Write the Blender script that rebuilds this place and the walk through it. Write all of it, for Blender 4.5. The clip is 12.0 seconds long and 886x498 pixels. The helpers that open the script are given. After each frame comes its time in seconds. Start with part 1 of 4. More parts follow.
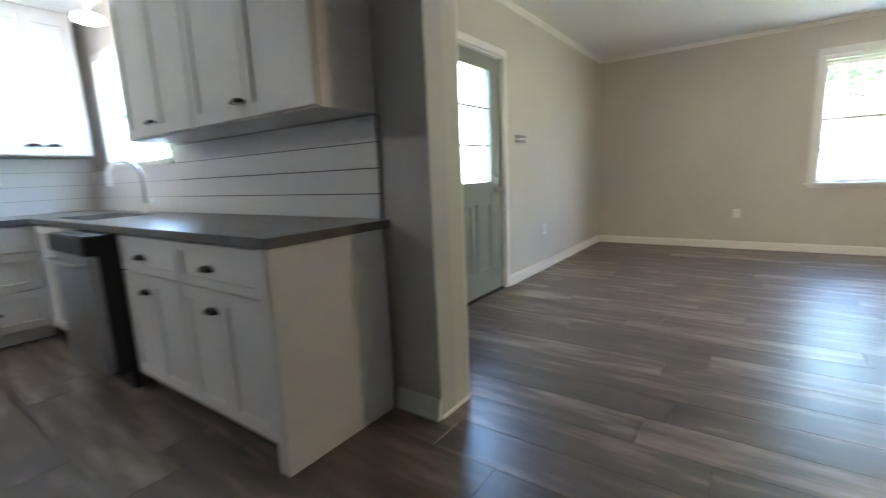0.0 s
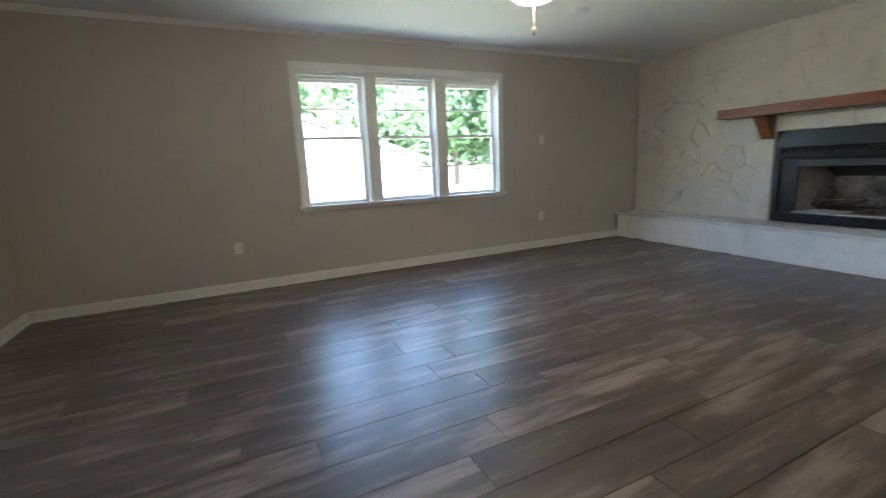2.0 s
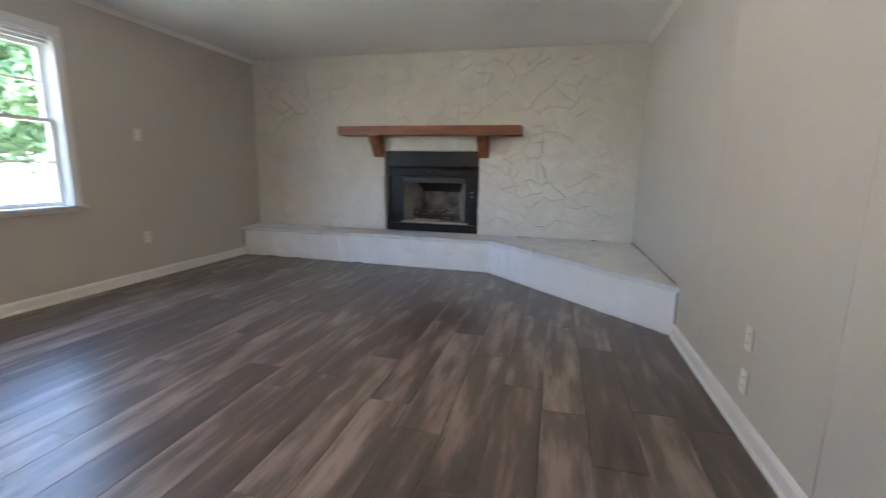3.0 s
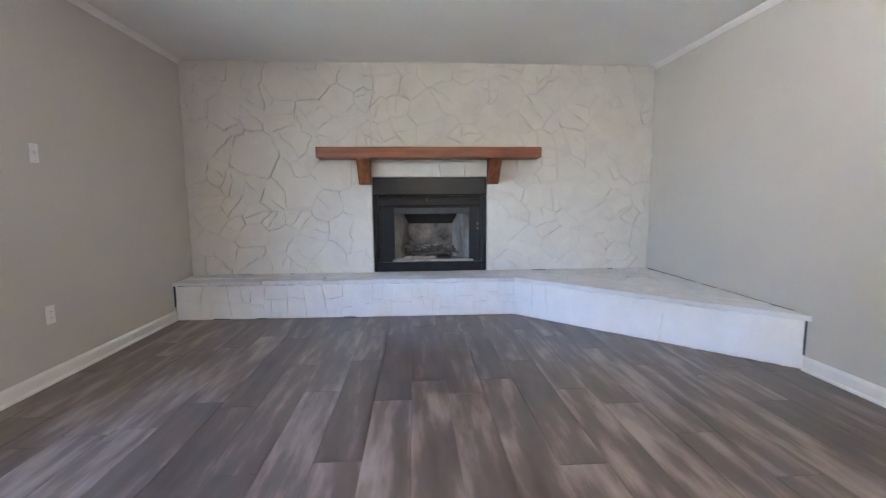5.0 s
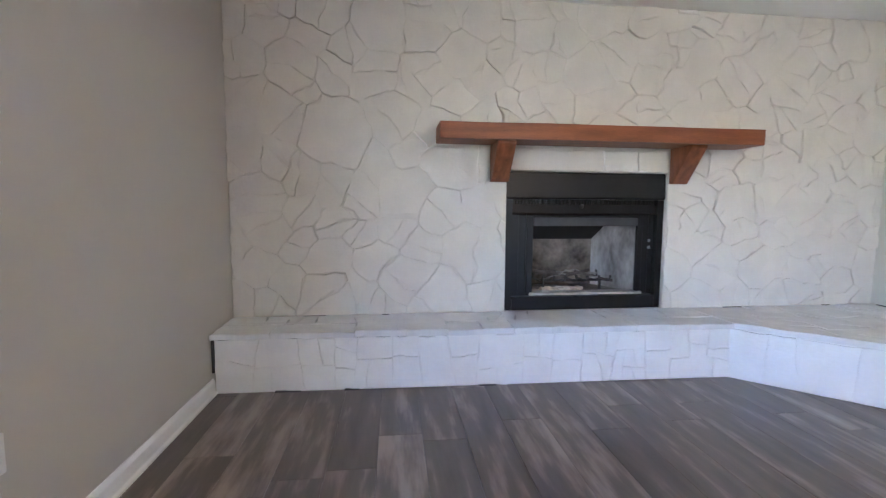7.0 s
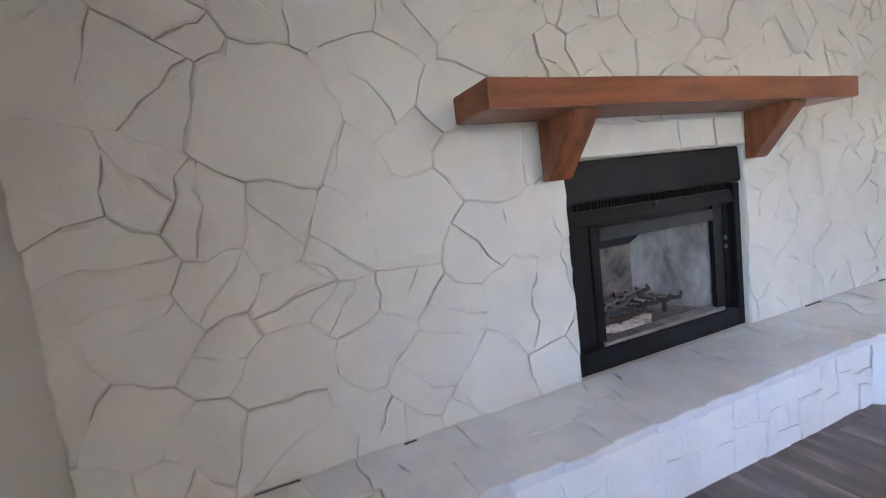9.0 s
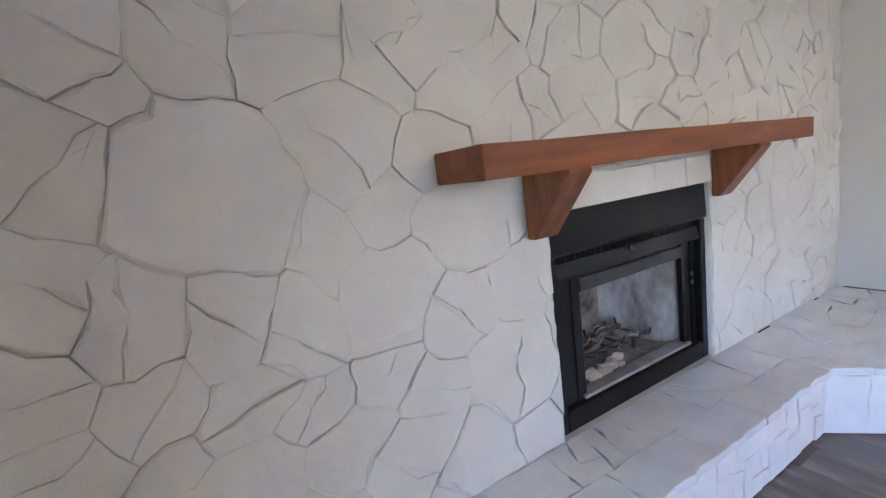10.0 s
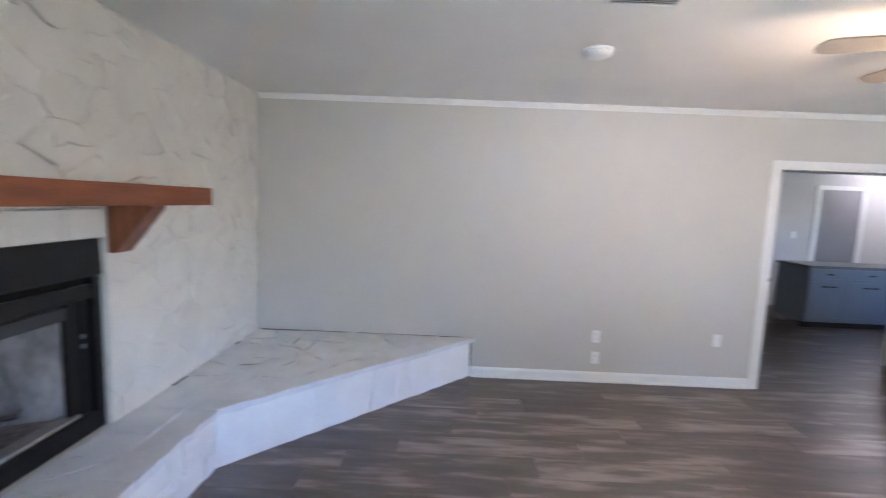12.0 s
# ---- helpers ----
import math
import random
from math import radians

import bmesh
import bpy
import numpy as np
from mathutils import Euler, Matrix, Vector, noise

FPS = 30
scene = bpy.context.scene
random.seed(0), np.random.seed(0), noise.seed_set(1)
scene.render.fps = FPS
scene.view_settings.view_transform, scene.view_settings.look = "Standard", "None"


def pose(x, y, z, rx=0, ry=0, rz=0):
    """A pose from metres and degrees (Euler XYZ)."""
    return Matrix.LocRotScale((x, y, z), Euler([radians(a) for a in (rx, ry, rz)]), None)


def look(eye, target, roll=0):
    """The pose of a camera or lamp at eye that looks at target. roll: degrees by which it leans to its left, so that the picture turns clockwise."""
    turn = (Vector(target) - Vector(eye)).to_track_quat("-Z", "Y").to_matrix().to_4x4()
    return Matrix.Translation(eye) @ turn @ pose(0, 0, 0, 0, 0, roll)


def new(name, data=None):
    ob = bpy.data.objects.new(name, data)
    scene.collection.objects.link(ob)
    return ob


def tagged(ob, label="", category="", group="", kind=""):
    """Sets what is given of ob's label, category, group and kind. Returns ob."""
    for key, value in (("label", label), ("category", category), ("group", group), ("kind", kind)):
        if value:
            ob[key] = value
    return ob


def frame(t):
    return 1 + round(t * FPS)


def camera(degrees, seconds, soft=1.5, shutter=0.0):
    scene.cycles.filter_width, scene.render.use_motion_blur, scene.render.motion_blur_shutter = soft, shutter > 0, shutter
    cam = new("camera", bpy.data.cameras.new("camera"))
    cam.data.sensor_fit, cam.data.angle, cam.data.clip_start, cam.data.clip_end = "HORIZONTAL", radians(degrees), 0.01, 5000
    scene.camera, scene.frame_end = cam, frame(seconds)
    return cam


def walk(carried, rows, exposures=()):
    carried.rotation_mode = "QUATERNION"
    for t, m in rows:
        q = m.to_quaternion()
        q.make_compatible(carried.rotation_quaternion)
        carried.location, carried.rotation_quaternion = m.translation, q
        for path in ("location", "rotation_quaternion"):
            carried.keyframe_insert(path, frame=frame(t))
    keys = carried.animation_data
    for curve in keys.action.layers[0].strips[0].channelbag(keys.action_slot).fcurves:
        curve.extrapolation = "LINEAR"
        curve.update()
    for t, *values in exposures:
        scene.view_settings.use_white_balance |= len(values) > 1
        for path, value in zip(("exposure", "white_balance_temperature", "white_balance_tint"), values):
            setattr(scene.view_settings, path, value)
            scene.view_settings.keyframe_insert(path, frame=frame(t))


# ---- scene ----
cam = camera(90.7, 12.0, soft=1.15, shutter=0.3)
METRES, EYE, TILT, LEAN, TURN = 8.0, 1.5, 0.0, 0.0, 20.3
PATH = [
    (0, (0.223, -0.251, 1.076), (-0.929, 1.349, 0.738), -2.5),
    (0.2, (0.162, -0.047, 1.062), (-0.748, 1.702, 0.725), -2.6),
    (0.5, (0.077, 0.24, 1.079), (-0.539, 2.11, 0.726), -2.2),
    (1, (-0.037, 0.674, 1.069), (-0.256, 2.628, 0.7), -2.3),
    (1.5, (-0.073, 1.098, 1.077), (0.242, 3.033, 0.683), -1.7),
    (2, (0.003, 1.522, 1.171), (0.854, 3.291, 0.791), -2.5),
    (2.5, (0.14, 1.85, 1.143), (1.611, 3.158, 0.792), -1.8),
    (3, (0.274, 2.288, 1.149), (2.182, 2.769, 0.793), 1.0),
    (3.2, (0.367, 2.436, 1.155), (2.328, 2.657, 0.83), 1.6),
    (4.8, (0.823, 3.811, 1.139), (2.805, 3.672, 0.912), -0.1),
    (5, (0.933, 3.958, 1.134), (2.917, 3.831, 0.91), -0.4),
    (5.5, (1.251, 4.309, 1.129), (3.232, 4.151, 0.903), -0.3),
    (6, (1.678, 4.649, 1.136), (3.658, 4.47, 0.916), 0.1),
    (6.5, (2.096, 4.978, 1.126), (4.073, 4.756, 0.918), 0.3),
    (7, (2.538, 5.189, 1.104), (4.517, 4.964, 0.922), 0.3),
    (7.5, (2.975, 5.393, 1.119), (4.954, 5.157, 0.948), 0.4),
    (7.7, (3.138, 5.445, 1.15), (5.114, 5.204, 0.959), 0.1),
    (9.3, (4.192, 5.684, 1.325), (5.977, 4.798, 1.155), -7.2),
    (9.5, (4.278, 5.692, 1.387), (6.039, 4.756, 1.242), -6.7),
    (10, (4.272, 5.656, 1.565), (5.975, 4.656, 1.251), -7.2),
    (10.5, (4.23, 5.63, 1.657), (5.819, 4.446, 1.385), -3.3),
    (11, (4.162, 5.563, 1.64), (5.401, 4.008, 1.43), -1.1),
    (11.5, (4.052, 5.476, 1.623), (4.786, 3.628, 1.404), 0.3),
    (11.7, (3.988, 5.438, 1.603), (4.457, 3.505, 1.39), 1.1),
    (12, (3.813, 5.394, 1.618), (3.834, 3.405, 1.406), 2.3),
]
EXPOSURES = [(0, 5.6, 6200, 11), (0.5, 5.0, 6100, 10), (1.0, 4.9, 6150, 11), (1.5, 4.6, 6150, 11), (2.5, 4.52, 6100, 14), (3.1, 4.95, 6150, 20), (5, 5.45, 5800, 23), (6.5, 5.58, 5800, 24), (9.5, 5.58, 5750, 26), (11.5, 5.5, 5650, 28), (12, 5.28, 5650, 25)]
FAN_WATTS, KITCHEN_WATTS, FILL_GLOW = 0.28, 0.02, 1.25
walk(cam, [(t, look(eye, target, roll)) for t, eye, target, roll in PATH], exposures=EXPOSURES)

# ---- world, sun, exposure ----
world = bpy.data.worlds.new("sky")
scene.world = world
world.use_nodes = True
wn = world.node_tree
sky = wn.nodes.new("ShaderNodeTexSky")
sky.sky_type, sky.sun_disc = "NISHITA", False
sky.sun_elevation, sky.sun_rotation = radians(66), radians(186)
wn.links.new(sky.outputs[0], wn.nodes["Background"].inputs[0])
wn.nodes["Background"].inputs[1].default_value = 0.15
sun = new("sun", bpy.data.lights.new("sun", "SUN"))
sun.data.energy, sun.data.angle, sun.data.color = 4.0, radians(0.6), (1, 0.95, 0.86)
sun.matrix_world = look((-1, -10, 23), (0, 0, 0))


# ---- materials ----
def mat(name, colour, rough=0.5, metal=0.0, vary=0.12, scale=3.0, fine=60.0, bump=0.1, tint=None, stretch=None, piece=0.0, spec=0.5):
    """Paint, stone, metal: two scales of colour variation and a fine relief."""
    m = bpy.data.materials.new(name)
    m.use_nodes = True
    nt = m.node_tree
    b = nt.nodes["Principled BSDF"]
    L = nt.links.new
    geo = nt.nodes.new("ShaderNodeNewGeometry")
    mp = nt.nodes.new("ShaderNodeMapping")
    mp.inputs["Scale"].default_value = stretch or (1, 1, 1)
    L(geo.outputs["Position"], mp.inputs["Vector"])
    n1, n2 = nt.nodes.new("ShaderNodeTexNoise"), nt.nodes.new("ShaderNodeTexNoise")
    n1.inputs["Scale"].default_value, n2.inputs["Scale"].default_value = scale, fine
    n1.inputs["Detail"].default_value = n2.inputs["Detail"].default_value = 4
    L(mp.outputs[0], n1.inputs["Vector"])
    L(mp.outputs[0], n2.inputs["Vector"])
    add = nt.nodes.new("ShaderNodeMath")
    add.operation = "MULTIPLY_ADD"
    add.inputs[1].default_value = 0.35
    L(n2.outputs["Fac"], add.inputs[0])
    L(n1.outputs["Fac"], add.inputs[2])
    last = add.outputs[0]
    if piece:
        info = nt.nodes.new("ShaderNodeObjectInfo")
        p = nt.nodes.new("ShaderNodeMath")
        p.operation = "MULTIPLY_ADD"
        p.inputs[1].default_value = piece
        L(info.outputs["Random"], p.inputs[0])
        L(last, p.inputs[2])
        last = p.outputs[0]
    ramp = nt.nodes.new("ShaderNodeValToRGB")
    c = Vector(colour)
    lo, hi = c * (1 - vary), Vector(tint) if tint else c * (1 + vary)
    ramp.color_ramp.elements[0].position, ramp.color_ramp.elements[1].position = 0.4, 0.95 + piece
    ramp.color_ramp.elements[0].color, ramp.color_ramp.elements[1].color = (*lo, 1), (*hi, 1)
    L(last, ramp.inputs[0])
    L(ramp.outputs[0], b.inputs["Base Color"])
    b.inputs["Roughness"].default_value, b.inputs["Metallic"].default_value = rough, metal
    b.inputs["Specular IOR Level"].default_value = spec
    if bump:
        bp = nt.nodes.new("ShaderNodeBump")
        bp.inputs["Strength"].default_value, bp.inputs["Distance"].default_value = bump, 0.01
        L(add.outputs[0], bp.inputs["Height"])
        L(bp.outputs[0], b.inputs["Normal"])
    return m


def glow(name, colour, strength):
    m = bpy.data.materials.new(name)
    m.use_nodes = True
    b = m.node_tree.nodes["Principled BSDF"]
    b.inputs["Base Color"].default_value = (0.8, 0.78, 0.72, 1)
    b.inputs["Emission Color"].default_value, b.inputs["Emission Strength"].default_value = (*colour, 1), strength
    return m


def glass_mat():
    m = bpy.data.materials.new("window_glass")
    m.use_nodes = True
    nt = m.node_tree
    nt.nodes.remove(nt.nodes["Principled BSDF"])
    mix, tr, gl = [nt.nodes.new("ShaderNode" + k) for k in ("MixShader", "BsdfTransparent", "BsdfGlossy")]
    mix.inputs[0].default_value = 0.04
    gl.inputs["Roughness"].default_value = 0.02
    tr.inputs[0].default_value = (0.95, 0.98, 0.97, 1)
    for a, i in ((tr, 1), (gl, 2)):
        nt.links.new(a.outputs[0], mix.inputs[i])
    nt.links.new(mix.outputs[0], nt.nodes["Material Output"].inputs[0])
    return m


def plank_mat():
    """Vinyl planks: grey-brown, cloudy light and dark patches drawn out along the board, a satin coat."""
    m = bpy.data.materials.new("vinyl_plank")
    m.use_nodes = True
    nt = m.node_tree
    L = nt.links.new
    b = nt.nodes["Principled BSDF"]
    geo, info, mp = [nt.nodes.new("ShaderNode" + k) for k in ("NewGeometry", "ObjectInfo", "Mapping")]
    shift = nt.nodes.new("ShaderNodeVectorMath")
    shift.operation = "MULTIPLY_ADD"
    shift.inputs[1].default_value = (37, 23, 11)
    L(info.outputs["Random"], shift.inputs[0])
    L(geo.outputs["Position"], shift.inputs[2])
    mp.inputs["Scale"].default_value = (0.8, 4.4, 1)
    L(shift.outputs[0], mp.inputs["Vector"])
    big, fine, patch = [nt.nodes.new("ShaderNodeTexNoise") for _ in range(3)]
    for n, s, d, k in ((big, 2.6, 4, 0.5), (fine, 12, 4, 0.6), (patch, 6, 4, 0.6)):
        n.inputs["Scale"].default_value, n.inputs["Detail"].default_value, n.inputs["Roughness"].default_value = s, d, k
    L(mp.outputs[0], big.inputs["Vector"])
    L(mp.outputs[0], patch.inputs["Vector"])
    mp2 = nt.nodes.new("ShaderNodeMapping")
    mp2.inputs["Scale"].default_value = (0.5, 7, 1)
    L(shift.outputs[0], mp2.inputs["Vector"])
    L(mp2.outputs[0], fine.inputs["Vector"])
    a1, a2, a3 = [nt.nodes.new("ShaderNodeMath") for _ in range(3)]
    for a, k in ((a1, 0.10), (a2, 0.22), (a3, 0.22)):
        a.operation = "MULTIPLY_ADD"
        a.inputs[1].default_value = k
    L(fine.outputs["Fac"], a1.inputs[0])
    L(big.outputs["Fac"], a1.inputs[2])
    L(info.outputs["Random"], a2.inputs[0])
    L(a1.outputs[0], a2.inputs[2])
    L(patch.outputs["Fac"], a3.inputs[0])
    L(a2.outputs[0], a3.inputs[2])
    ramp = nt.nodes.new("ShaderNodeValToRGB")
    e = ramp.color_ramp.elements
    e[0].position, e[0].color = 0.50, (*PLANK_DARK, 1)
    e[1].position, e[1].color = 1.0, (*PLANK_LIGHT, 1)
    mid = e.new(0.78)
    mid.color = (*PLANK_MID, 1)
    L(a3.outputs[0], ramp.inputs[0])
    L(ramp.outputs[0], b.inputs["Base Color"])
    rr = nt.nodes.new("ShaderNodeMapRange")
    rr.inputs["To Min"].default_value, rr.inputs["To Max"].default_value = 0.315, 0.36
    L(big.outputs["Fac"], rr.inputs["Value"])
    L(rr.outputs[0], b.inputs["Roughness"])
    b.inputs["Specular IOR Level"].default_value = 0.85
    bp = nt.nodes.new("ShaderNodeBump")
    bp.inputs["Strength"].default_value, bp.inputs["Distance"].default_value = 0.08, 0.004
    L(a3.outputs[0], bp.inputs["Height"])
    L(bp.outputs[0], b.inputs["Normal"])
    return m


PLANK_DARK, PLANK_MID, PLANK_LIGHT = (0.060, 0.044, 0.034), (0.118, 0.090, 0.072), (0.31, 0.25, 0.208)
M_WALL = mat("greige_wall_paint", (0.574, 0.547, 0.492), 0.55, vary=0.03, scale=1.2, fine=240, bump=0.06)
M_KWALL = mat("grey_kitchen_wall_paint", (0.52, 0.50, 0.48), 0.55, vary=0.03, scale=1.2, fine=240, bump=0.06)
M_CEIL = mat("ceiling_paint", (0.84, 0.83, 0.80), 0.85, vary=0.03, scale=2, fine=140, bump=0.15)
M_TRIM = mat("white_trim_paint", (0.80, 0.79, 0.76), 0.35, vary=0.03, scale=6, fine=120, bump=0.03)
M_STONE = mat("painted_flagstone", (0.69, 0.655, 0.595), 0.6, vary=0.07, scale=5, fine=55, bump=0.5, piece=0.12)
M_GROUT = mat("painted_mortar", (0.68, 0.645, 0.585), 0.7, vary=0.08, scale=8, fine=90, bump=0.5)
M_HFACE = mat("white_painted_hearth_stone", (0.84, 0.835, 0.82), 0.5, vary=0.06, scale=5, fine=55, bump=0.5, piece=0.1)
# same white paint as the face; the top's shade is put into this greyer colour
M_HTOP_SHADED = mat("shaded_white_hearth_slab", (0.73, 0.73, 0.73), 0.5, vary=0.1, scale=6, fine=40, bump=0.5, piece=0.1)
M_MANTEL = mat("stained_mantel_wood", (0.225, 0.066, 0.022), 0.42, vary=0.4, scale=3, fine=40, bump=0.12, stretch=(6, 0.7, 6))
M_CORBEL = mat("stained_corbel_wood", (0.205, 0.068, 0.026), 0.42, vary=0.5, scale=4, fine=40, bump=0.12, stretch=(5, 6, 0.8))
M_BLACK = mat("black_stove_enamel", (0.009, 0.0095, 0.0105), 0.34, vary=0.3, scale=5, fine=90, bump=0.05, spec=0.32)
M_IRON = mat("dark_grate_iron", (0.075, 0.07, 0.066), 0.75, 0.2, vary=0.4, scale=9, bump=0.2)
M_STEEL = mat("brushed_ledge_steel", (0.45, 0.43, 0.40), 0.45, 0.7, vary=0.25, scale=12, bump=0.05)
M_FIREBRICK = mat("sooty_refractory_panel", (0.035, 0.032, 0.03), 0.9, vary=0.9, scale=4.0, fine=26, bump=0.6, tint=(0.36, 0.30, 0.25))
# ash grey; on the side panels the pale tone stands in for window light
M_ASH_LIT = mat("ash_and_lit_refractory_panel", (0.24, 0.22, 0.20), 0.9, vary=0.85, scale=3.2, fine=30, bump=0.5, tint=(0.52, 0.47, 0.43), stretch=(1, 1, 0.5))
M_ROCK = mat("pale_lava_rock", (0.50, 0.43, 0.36), 0.9, vary=0.45, scale=14, fine=60, bump=0.7, piece=0.2)
M_LOG = mat("charred_log", (0.12, 0.10, 0.09), 0.9, vary=0.6, scale=10, fine=50, bump=0.8)
M_DOOR = mat("grey_door_paint", (0.255, 0.27, 0.25), 0.4, vary=0.05, scale=3, fine=120, bump=0.04)
M_LINTEL = mat("dull_lintel_steel", (0.045, 0.045, 0.047), 0.5, 0.2, vary=0.2, scale=12, bump=0.05)
M_GLASS = glass_mat()
M_NICKEL = mat("satin_nickel", (0.55, 0.53, 0.50), 0.3, 1.0, vary=0.1, scale=20, bump=0.02)
M_BRONZE = mat("dark_bronze", (0.03, 0.026, 0.024), 0.35, 0.8, vary=0.2, scale=20, bump=0.02)
M_PLATE = mat("white_plastic_plate", (0.82, 0.81, 0.78), 0.3, vary=0.02, scale=20, bump=0.0)
M_SLOT = mat("dark_slot", (0.04, 0.04, 0.04), 0.6, vary=0.1, bump=0.0)
M_GREYBAR = mat("grey_bracket_metal", (0.24, 0.25, 0.26), 0.45, 0.4, vary=0.15, scale=20, bump=0.05)
M_CAB = mat("white_cabinet_paint", (0.76, 0.75, 0.74), 0.35, vary=0.03, scale=4, fine=120, bump=0.02)
M_BLUECAB = mat("slate_cabinet_paint", (0.20, 0.235, 0.27), 0.4, vary=0.06, scale=4, fine=120, bump=0.02)
M_COUNTER = mat("grey_stone_counter", (0.15, 0.14, 0.13), 0.28, vary=0.3, scale=14, fine=90, bump=0.03)
M_SHIP = mat("white_shiplap_paint", (0.78, 0.77, 0.76), 0.35, vary=0.03, scale=3, fine=90, bump=0.03)
M_DARK = mat("dark_toe_kick", (0.03, 0.028, 0.027), 0.7, vary=0.2, bump=0.0)
M_DWSIDE = mat("dark_appliance_side", (0.035, 0.036, 0.04), 0.5, vary=0.2, bump=0.02)
M_STAINLESS = mat("stainless_steel", (0.50, 0.51, 0.53), 0.28, 1.0, vary=0.08, scale=3, fine=80, bump=0.02, stretch=(1, 1, 14))
M_BLADE = mat("pale_fan_blade", (0.26, 0.235, 0.205), 0.45, vary=0.15, scale=5, fine=40, bump=0.04)
M_FANWHITE = mat("white_fan_enamel", (0.75, 0.73, 0.70), 0.35, vary=0.03, bump=0.0)
M_FANGLOW = glow("lit_frosted_fan_glass", (1.0, 0.74, 0.45), 1.2)
M_KGLOW = glow("lit_kitchen_lens", (1.0, 0.93, 0.85), 0.6)
M_GREYPANEL = mat("grey_interior_door_paint", (0.22, 0.21, 0.22), 0.5, vary=0.06, bump=0.02)
M_PLANK = plank_mat()
M_SUBFLOOR = mat("plank_joint", (0.02, 0.017, 0.015), 0.8, vary=0.2, bump=0.0)
M_GRASS = mat("dry_lawn", (0.20, 0.205, 0.15), 0.9, vary=0.5, scale=1.5, fine=30, bump=0.5)
M_LEAF = mat("leaf", (0.095, 0.165, 0.07), 0.55, vary=0.5, scale=1.3, fine=9, bump=0.0)
M_BARK = mat("bark", (0.14, 0.11, 0.08), 0.9, vary=0.4, scale=6, fine=40, bump=0.6)
M_SIDING = mat("white_siding", (0.80, 0.79, 0.77), 0.5, vary=0.05, scale=2, bump=0.05)
M_ROOFING = mat("pale_metal_roof", (0.62, 0.61, 0.59), 0.5, vary=0.1, scale=3, bump=0.05)
M_FENCE = mat("weathered_fence_wood", (0.33, 0.30, 0.26), 0.85, vary=0.3, scale=4, fine=50, bump=0.3, piece=0.15)


# ---- building helpers ----
def box(bm, lo, hi):
    x0, y0, z0 = (min(a, b) for a, b in zip(lo, hi))
    x1, y1, z1 = (max(a, b) for a, b in zip(lo, hi))
    v = [bm.verts.new(p) for p in ((x0, y0, z0), (x1, y0, z0), (x1, y1, z0), (x0, y1, z0), (x0, y0, z1), (x1, y0, z1), (x1, y1, z1), (x0, y1, z1))]
    for f in ((3, 2, 1, 0), (4, 5, 6, 7), (0, 1, 5, 4), (1, 2, 6, 5), (2, 3, 7, 6), (3, 0, 4, 7)):
        bm.faces.new([v[i] for i in f])
    return bm


def boxes(*pairs, bevel=0.0):
    bm = bmesh.new()
    for lo, hi in pairs:
        box(bm, lo, hi)
    if bevel:
        bmesh.ops.bevel(bm, geom=bm.edges[:], offset=bevel, segments=2, affect="EDGES", clamp_overlap=True)
    return bm


def prism(pts, axis, a, b, bevel=0.0):
    """A polygon (two coordinates in turn) drawn out along an axis from a to b."""
    bm = bmesh.new()

    def at(p, q):
        c = list(p)
        c.insert("xyz".index(axis), q)
        return c
    lo, hi = [bm.verts.new(at(p, a)) for p in pts], [bm.verts.new(at(p, b)) for p in pts]
    bm.faces.new(lo)
    bm.faces.new(hi[::-1])
    n = len(pts)
    for i in range(n):
        bm.faces.new((lo[i], hi[i], hi[(i + 1) % n], lo[(i + 1) % n]))
    bmesh.ops.recalc_face_normals(bm, faces=bm.faces[:])
    if bevel:
        bmesh.ops.bevel(bm, geom=bm.edges[:], offset=bevel, segments=2, affect="EDGES", clamp_overlap=True)
    return bm


def lathe(profile, centre, axis="z", steps=24):
    """A turned shape: (radius, height) pairs round an axis through centre."""
    bm = bmesh.new()
    rings = []
    for r, h in profile:
        ring = []
        for i in range(steps):
            a = math.tau * i / steps
            p = {"z": (r * math.cos(a), r * math.sin(a), h), "x": (h, r * math.cos(a), r * math.sin(a)), "y": (r * math.cos(a), h, r * math.sin(a))}[axis]
            ring.append(bm.verts.new(Vector(p) + Vector(centre)))
        rings.append(ring)
    for p, q in zip(rings, rings[1:]):
        for i in range(steps):
            bm.faces.new((p[i], p[(i + 1) % steps], q[(i + 1) % steps], q[i]))
    bm.faces.new(rings[0][::-1])
    bm.faces.new(rings[-1])
    bmesh.ops.recalc_face_normals(bm, faces=bm.faces[:])
    for f in bm.faces:
        f.smooth = len(f.verts) == 4
    return bm


def tube(points, radius, steps=10):
    bm = bmesh.new()
    rings = []
    for i, p in enumerate(points):
        p = Vector(p)
        d = (Vector(points[min(i + 1, len(points) - 1)]) - Vector(points[max(i - 1, 0)])).normalized()
        s = d.orthogonal().normalized() if not rings else (side - d * side.dot(d)).normalized()
        side = s
        t = d.cross(s)
        rings.append([bm.verts.new(p + radius * (math.cos(math.tau * k / steps) * s + math.sin(math.tau * k / steps) * t)) for k in range(steps)])
    for p, q in zip(rings, rings[1:]):
        for i in range(steps):
            bm.faces.new((p[i], p[(i + 1) % steps], q[(i + 1) % steps], q[i])).smooth = True
    bm.faces.new(rings[0][::-1])
    bm.faces.new(rings[-1])
    bmesh.ops.recalc_face_normals(bm, faces=bm.faces[:])
    return bm


def part(name, bm, material, parent=None, label=""):
    me = bpy.data.meshes.new(name)
    bm.to_mesh(me)
    bm.free()
    me.materials.append(material)
    ob = new(name, me)
    if parent:
        ob.parent = parent
    return tagged(ob, label)


